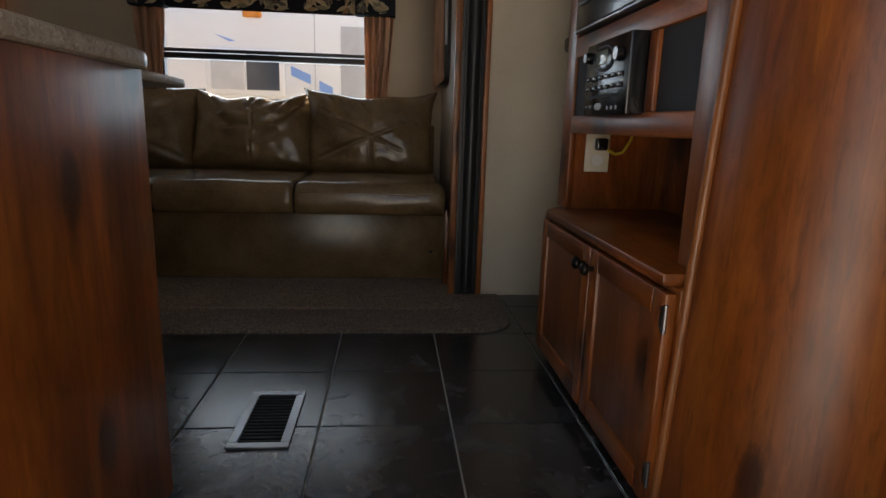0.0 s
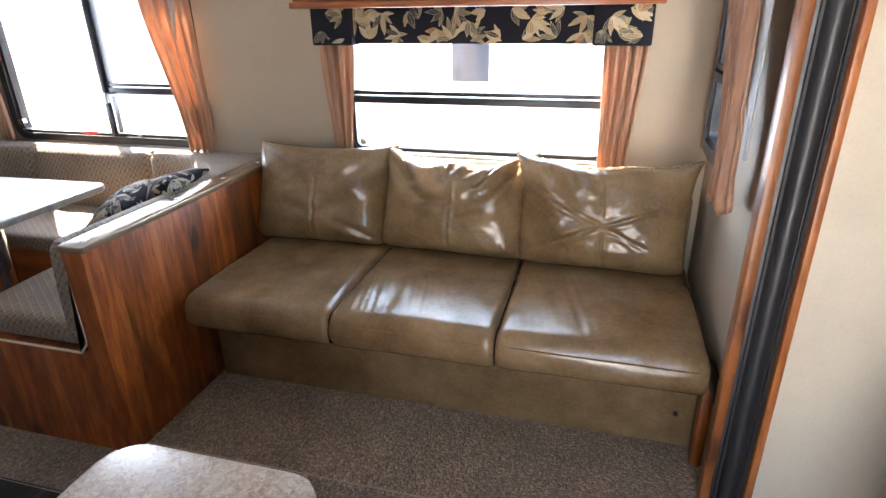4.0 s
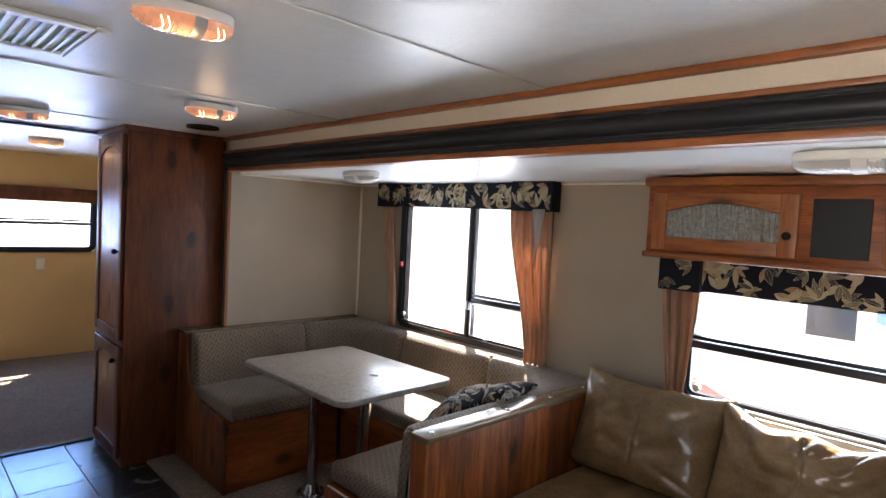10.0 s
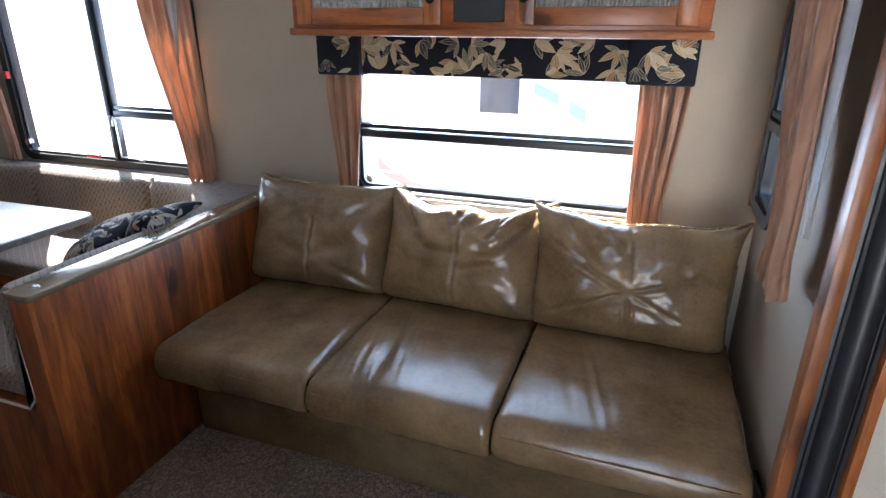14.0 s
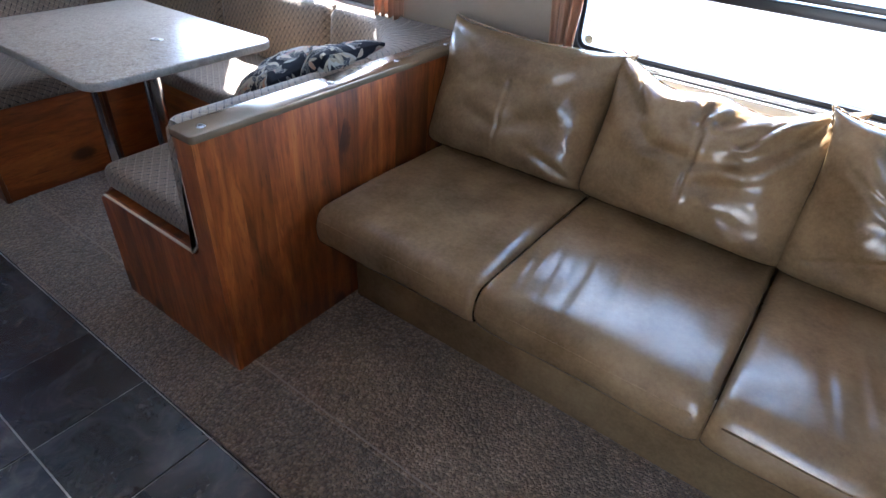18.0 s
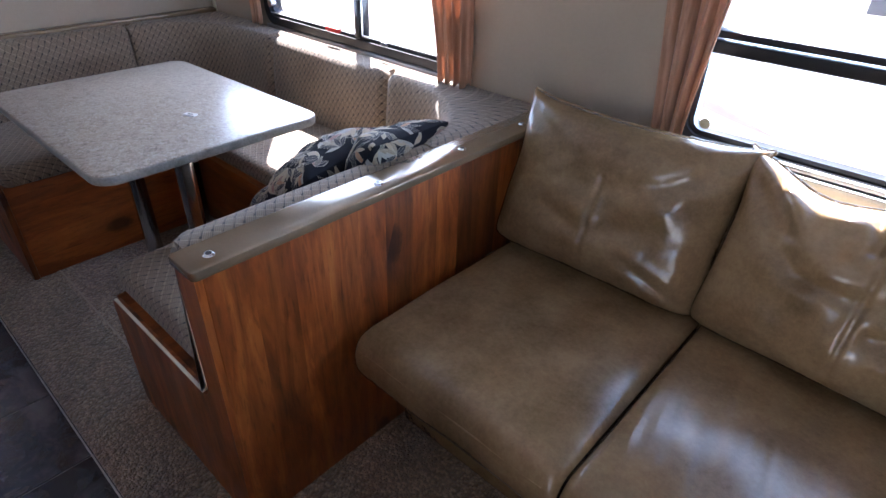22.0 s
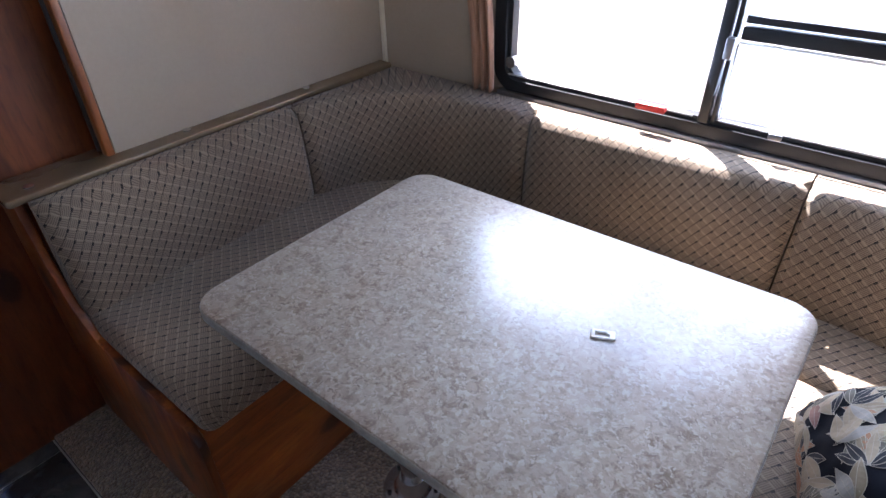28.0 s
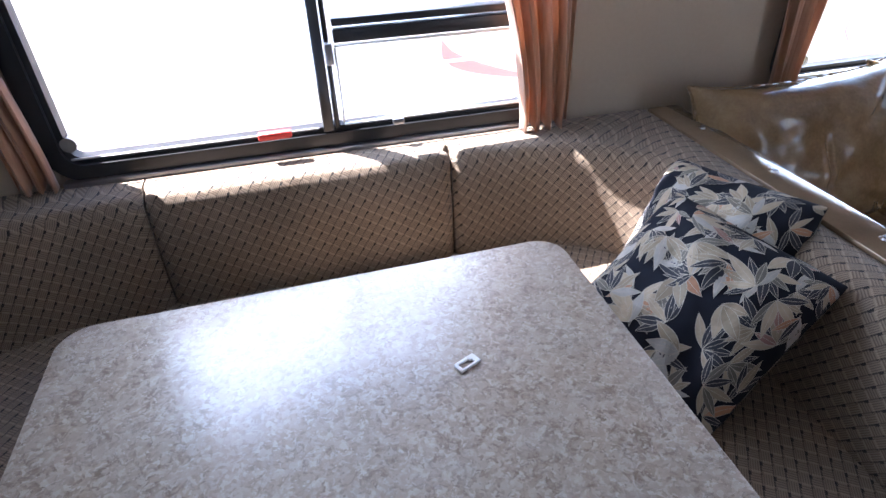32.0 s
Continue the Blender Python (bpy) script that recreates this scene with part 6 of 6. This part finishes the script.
# ---- ceiling lights ----
def ceiling_light(name, label, x, y, z, turn, length=0.213, width=0.112, lit=True):
    """An oval surface light: white base, two ribbed lenses and a band between them."""
    t = thing(name, label, "light", "ceiling lights", (x, y, z))
    t.rotation_euler = (0, 0, radians(turn))
    local = pose(x, y, z, 0, 0, turn)
    L, W = length / 2, width / 2

    def oval(k, n=40):
        return [(k * L * math.copysign(abs(math.cos(a)) ** 0.75, math.cos(a)), k * W * math.copysign(abs(math.sin(a)) ** 0.85, math.sin(a))) for a in (2 * math.pi * q / n for q in range(n))]

    def put(nm, bm, mat, parent=t, label=""):
        bmesh.ops.transform(bm, matrix=local, verts=bm.verts[:])
        return part(nm, bm, mat, parent, label)

    put("base", prism(oval(1.0), "z", -0.026, -0.0005, 0.005), WHITE)
    for lo, hi in ((-0.975, 0.10), (0.34, 0.975)):
        def dome(u, v, lo=lo, hi=hi):
            s = lo + (hi - lo) * u
            half = 0.975 * W * max(0.0, 1 - abs(s) ** 2.6) ** 0.5
            t2 = 2 * v - 1
            zz = -0.0265 - 0.030 * max(0, (1 - t2 * t2)) ** 0.5 * max(0.0, 1 - abs(s) ** 4) ** 0.5 - 0.0008 * math.sin(u * (hi - lo) * 150)
            return (s * L, t2 * half, zz)
        bm = sheet(dome, 60, 14)
        lens = put("lens", bm, LENS_LIT if lit else LENS_OFF, label="amber ribbed lens, lit" if lit else "clear ribbed lens, unlit")
        if lit:
            s = (lo + hi) / 2
            arc = bmesh.new()
            for k in range(2 if hi - lo > 0.6 else 1):
                pts = []
                for q in range(13):
                    t2 = -0.9 + 0.1 * q
                    p = s + 0.13 * k - 0.25 * (t2 + 0.3) ** 2
                    half = 0.975 * W * max(0.0, 1 - abs(p) ** 2.6) ** 0.5
                    pts.append(Vector((p * L, t2 * half, -0.0268 - 0.030 * max(0, 1 - t2 * t2) ** 0.5 * max(0.0, 1 - abs(p) ** 4) ** 0.5)))
                for a, b in zip(pts, pts[1:]):
                    rod(a, b, 0.0012, 6, bm=arc)
            put("glow_line", arc, FILAMENT)
    def strap(u, v):
        s, t2 = 0.095 + 0.25 * u, 2 * v - 1
        half = 0.985 * W * max(0.0, 1 - abs(s) ** 2.6) ** 0.5
        return (s * L, t2 * half, -0.0265 - 0.0318 * max(0, 1 - t2 * t2) ** 0.5 * max(0.0, 1 - abs(s) ** 4) ** 0.5)
    put("band", sheet(strap, 6, 20), ALU if lit else WHITE)
    return t


for x, y, turn in ((-0.645, 0.955, 86), (-1.82, 0.936, 84), (-2.95, 1.46, 80), (-3.95, 0.95, 84)):
    ceiling_light("ceiling_light", "oval white ceiling light with lit amber lenses", x, y, CEIL - 0.006, turn)
ceiling_light("ceiling_light", "oval white bedroom ceiling light with lit amber lenses", -5.45, 1.30, CEIL - 0.012, 90)
ceiling_light("ceiling_light", "oval unlit light under the slide-out ceiling", -0.82, 2.22, SLIDE_CEIL, 0, 0.26, 0.12, False)
ceiling_light("ceiling_light", "oval unlit light under the slide-out ceiling", -2.95, 2.25, SLIDE_CEIL, 0, 0.26, 0.12, False)
for lx, ly, lw in ((-0.645, 0.955, 0.05), (-1.82, 0.936, 0.05), (-2.95, 1.46, 0.05), (-5.45, 1.30, 0.2)):
    d = bpy.data.lights.new("bulb_light", "POINT")
    d.energy, d.color, d.shadow_soft_size = lw, (1.0, 0.66, 0.34), 0.05
    new("bulb_light", d).location = (lx, ly, CEIL - 0.075)
sm = thing("ceiling_speaker", "round black speaker in the ceiling by the closet", "speaker", base=(-3.7, 1.72, CEIL))
part("grille", rod((-3.7, 1.72, CEIL - 0.012), (-3.7, 1.72, CEIL - 0.0005), 0.085, 32), BLACK, sm)

rvent = thing("roof_vent", "white framed roof vent with slats and a greenish cover", "vent", base=(-2.36, 0.68, CEIL))
rf = bmesh.new()
for a in ((-2.56, 0.48, -2.16, 0.515), (-2.56, 0.845, -2.16, 0.88), (-2.56, 0.515, -2.525, 0.845), (-2.195, 0.515, -2.16, 0.845)):
    box(a[0], a[1], CEIL - 0.014, a[2], a[3], CEIL - 0.001, 0.004, 1, bm=rf)
part("frame", rf, WHITE, rvent)
part("cover", box(-2.53, 0.51, CEIL - 0.004, -2.19, 0.85, CEIL - 0.0012), VENT_COVER, rvent, "greenish translucent cover")
for k in range(14):
    yy = 0.528 + 0.024 * k
    part("slat", box(-2.525, yy - 0.004, CEIL - 0.010, -2.195, yy + 0.004, CEIL - 0.0035), WHITE, rvent)

# ---- bedroom fittings ----
bv = thing("bedroom_valance", "dark padded valance over the rear window", "valance", base=(-7.0, 1.3, 1.5))
part("box", box(-7.09, 0.55, 1.505, -6.99, 2.05, 1.64, 0.01), DARKWOOD, bv)
sw = thing("light_switch", "ivory switch plate on the ochre wall", "switch", base=(-7.09, 1.55, 0.9))
part("plate", box(-7.099, 1.515, 0.85, -7.092, 1.585, 0.96, 0.003), IVORY, sw)


# ---- floor registers ----
def register(label, x0, y0, x1, y1, along, group="floor registers"):
    """A steel floor grille with slats over a dark well."""
    t = thing("floor_register", label, "vent", group, ((x0 + x1) / 2, (y0 + y1) / 2, 0))
    fr = bmesh.new()
    e = 0.022
    for a in ((x0, y0, x1, y0 + e), (x0, y1 - e, x1, y1), (x0, y0 + e, x0 + e, y1 - e), (x1 - e, y0 + e, x1, y1 - e)):
        box(a[0], a[1], 0.0005, a[2], a[3], 0.006, 0.0015, 1, bm=fr)
    part("rim", fr, STEEL, t)
    part("well", box(x0 + e, y0 + e, 0.0004, x1 - e, y1 - e, 0.0012), BLACK, t)
    n = 15
    for k in range(n):
        if along == "y":
            q = y0 + e + (y1 - y0 - 2 * e) * (k + 0.5) / n
            part("slat", box(x0 + e, q - 0.003, 0.001, x1 - e, q + 0.003, 0.0048), CHARCOAL, t)
        else:
            q = x0 + e + (x1 - x0 - 2 * e) * (k + 0.5) / n
            part("slat", box(q - 0.003, y0 + e, 0.001, q + 0.003, y1 - e, 0.0048), CHARCOAL, t)
    return t


register("grey steel floor register in the tiles by the counter", -0.64, 0.86, -0.50, 1.14, "y")
register("grey steel floor register in the tiles by the dinette", -3.345, 0.835, -3.20, 1.135, "y")
register("grey steel floor register in the bedroom carpet", -5.35, 0.86, -5.25, 1.12, "y")

# ---- entry: step well and door sill ----
st = thing("entry_step", "black ribbed metal entry step under the door", "step", base=(-0.26, -0.62, -0.95))
part("tread", box(-0.58, -0.80, -0.24, 0.06, -0.452, -0.20, 0.006), IRON, st)
part("tread", box(-0.58, -1.05, -0.48, 0.06, -0.78, -0.44, 0.006), IRON, st)
for x in (-0.59, 0.065):
    part("stringer", prism([(-0.455, -0.20), (-0.455, -0.26), (-0.95, -0.95), (-1.05, -0.95), (-1.05, -0.48), (-0.80, -0.24)], "x", x - 0.01, x + 0.01), IRON, st)
structure("door_frame", wall_bm("y", SIDE - 0.055, 0.06, -0.645, 0.125, -0.055, 1.885, [(-0.62, -0.055, 0.10, 1.86)]), WHITE, "white door frame of the entry")

# ---- floor tiles ----
PITCH_X, PITCH_Y, GAP = 0.324, 0.317, 0.005


def tile_mesh(w, h):
    me = bpy.data.meshes.new("tile")
    bm = box(-w / 2, -h / 2, -0.0058, w / 2, h / 2, 0.0, 0.0012, 1)
    bm.to_mesh(me)
    bm.free()
    me.materials.append(TILE)
    return me


tile_meshes = {}
for i in range(-15, 3):
    for j in range(-5, 3):
        x0, x1 = -0.12 + PITCH_X * i, -0.12 + PITCH_X * (i + 1)
        y0, y1 = 1.592 - PITCH_Y * (1 - j), 1.592 - PITCH_Y * (-j)
        x0, x1, y0, y1 = max(x0, -4.62), min(x1, 0.44), max(y0, SIDE), min(y1, 2.08)
        if x1 > -0.62 and x0 < 0.10:
            y0 = max(y0, -0.078)
        if x1 - x0 < 0.03 or y1 - y0 < 0.03:
            continue
        if y0 > 1.6 and -4.09 < (x0 + x1) / 2 < -0.05:
            continue
        w, h = round(x1 - x0 - GAP, 4), round(y1 - y0 - GAP, 4)
        me = tile_meshes.setdefault((w, h), None) or tile_mesh(w, h)
        tile_meshes[(w, h)] = me
        t = new("tile", me)
        t.location = ((x0 + x1) / 2, (y0 + y1) / 2, 0)
        t.parent = floor
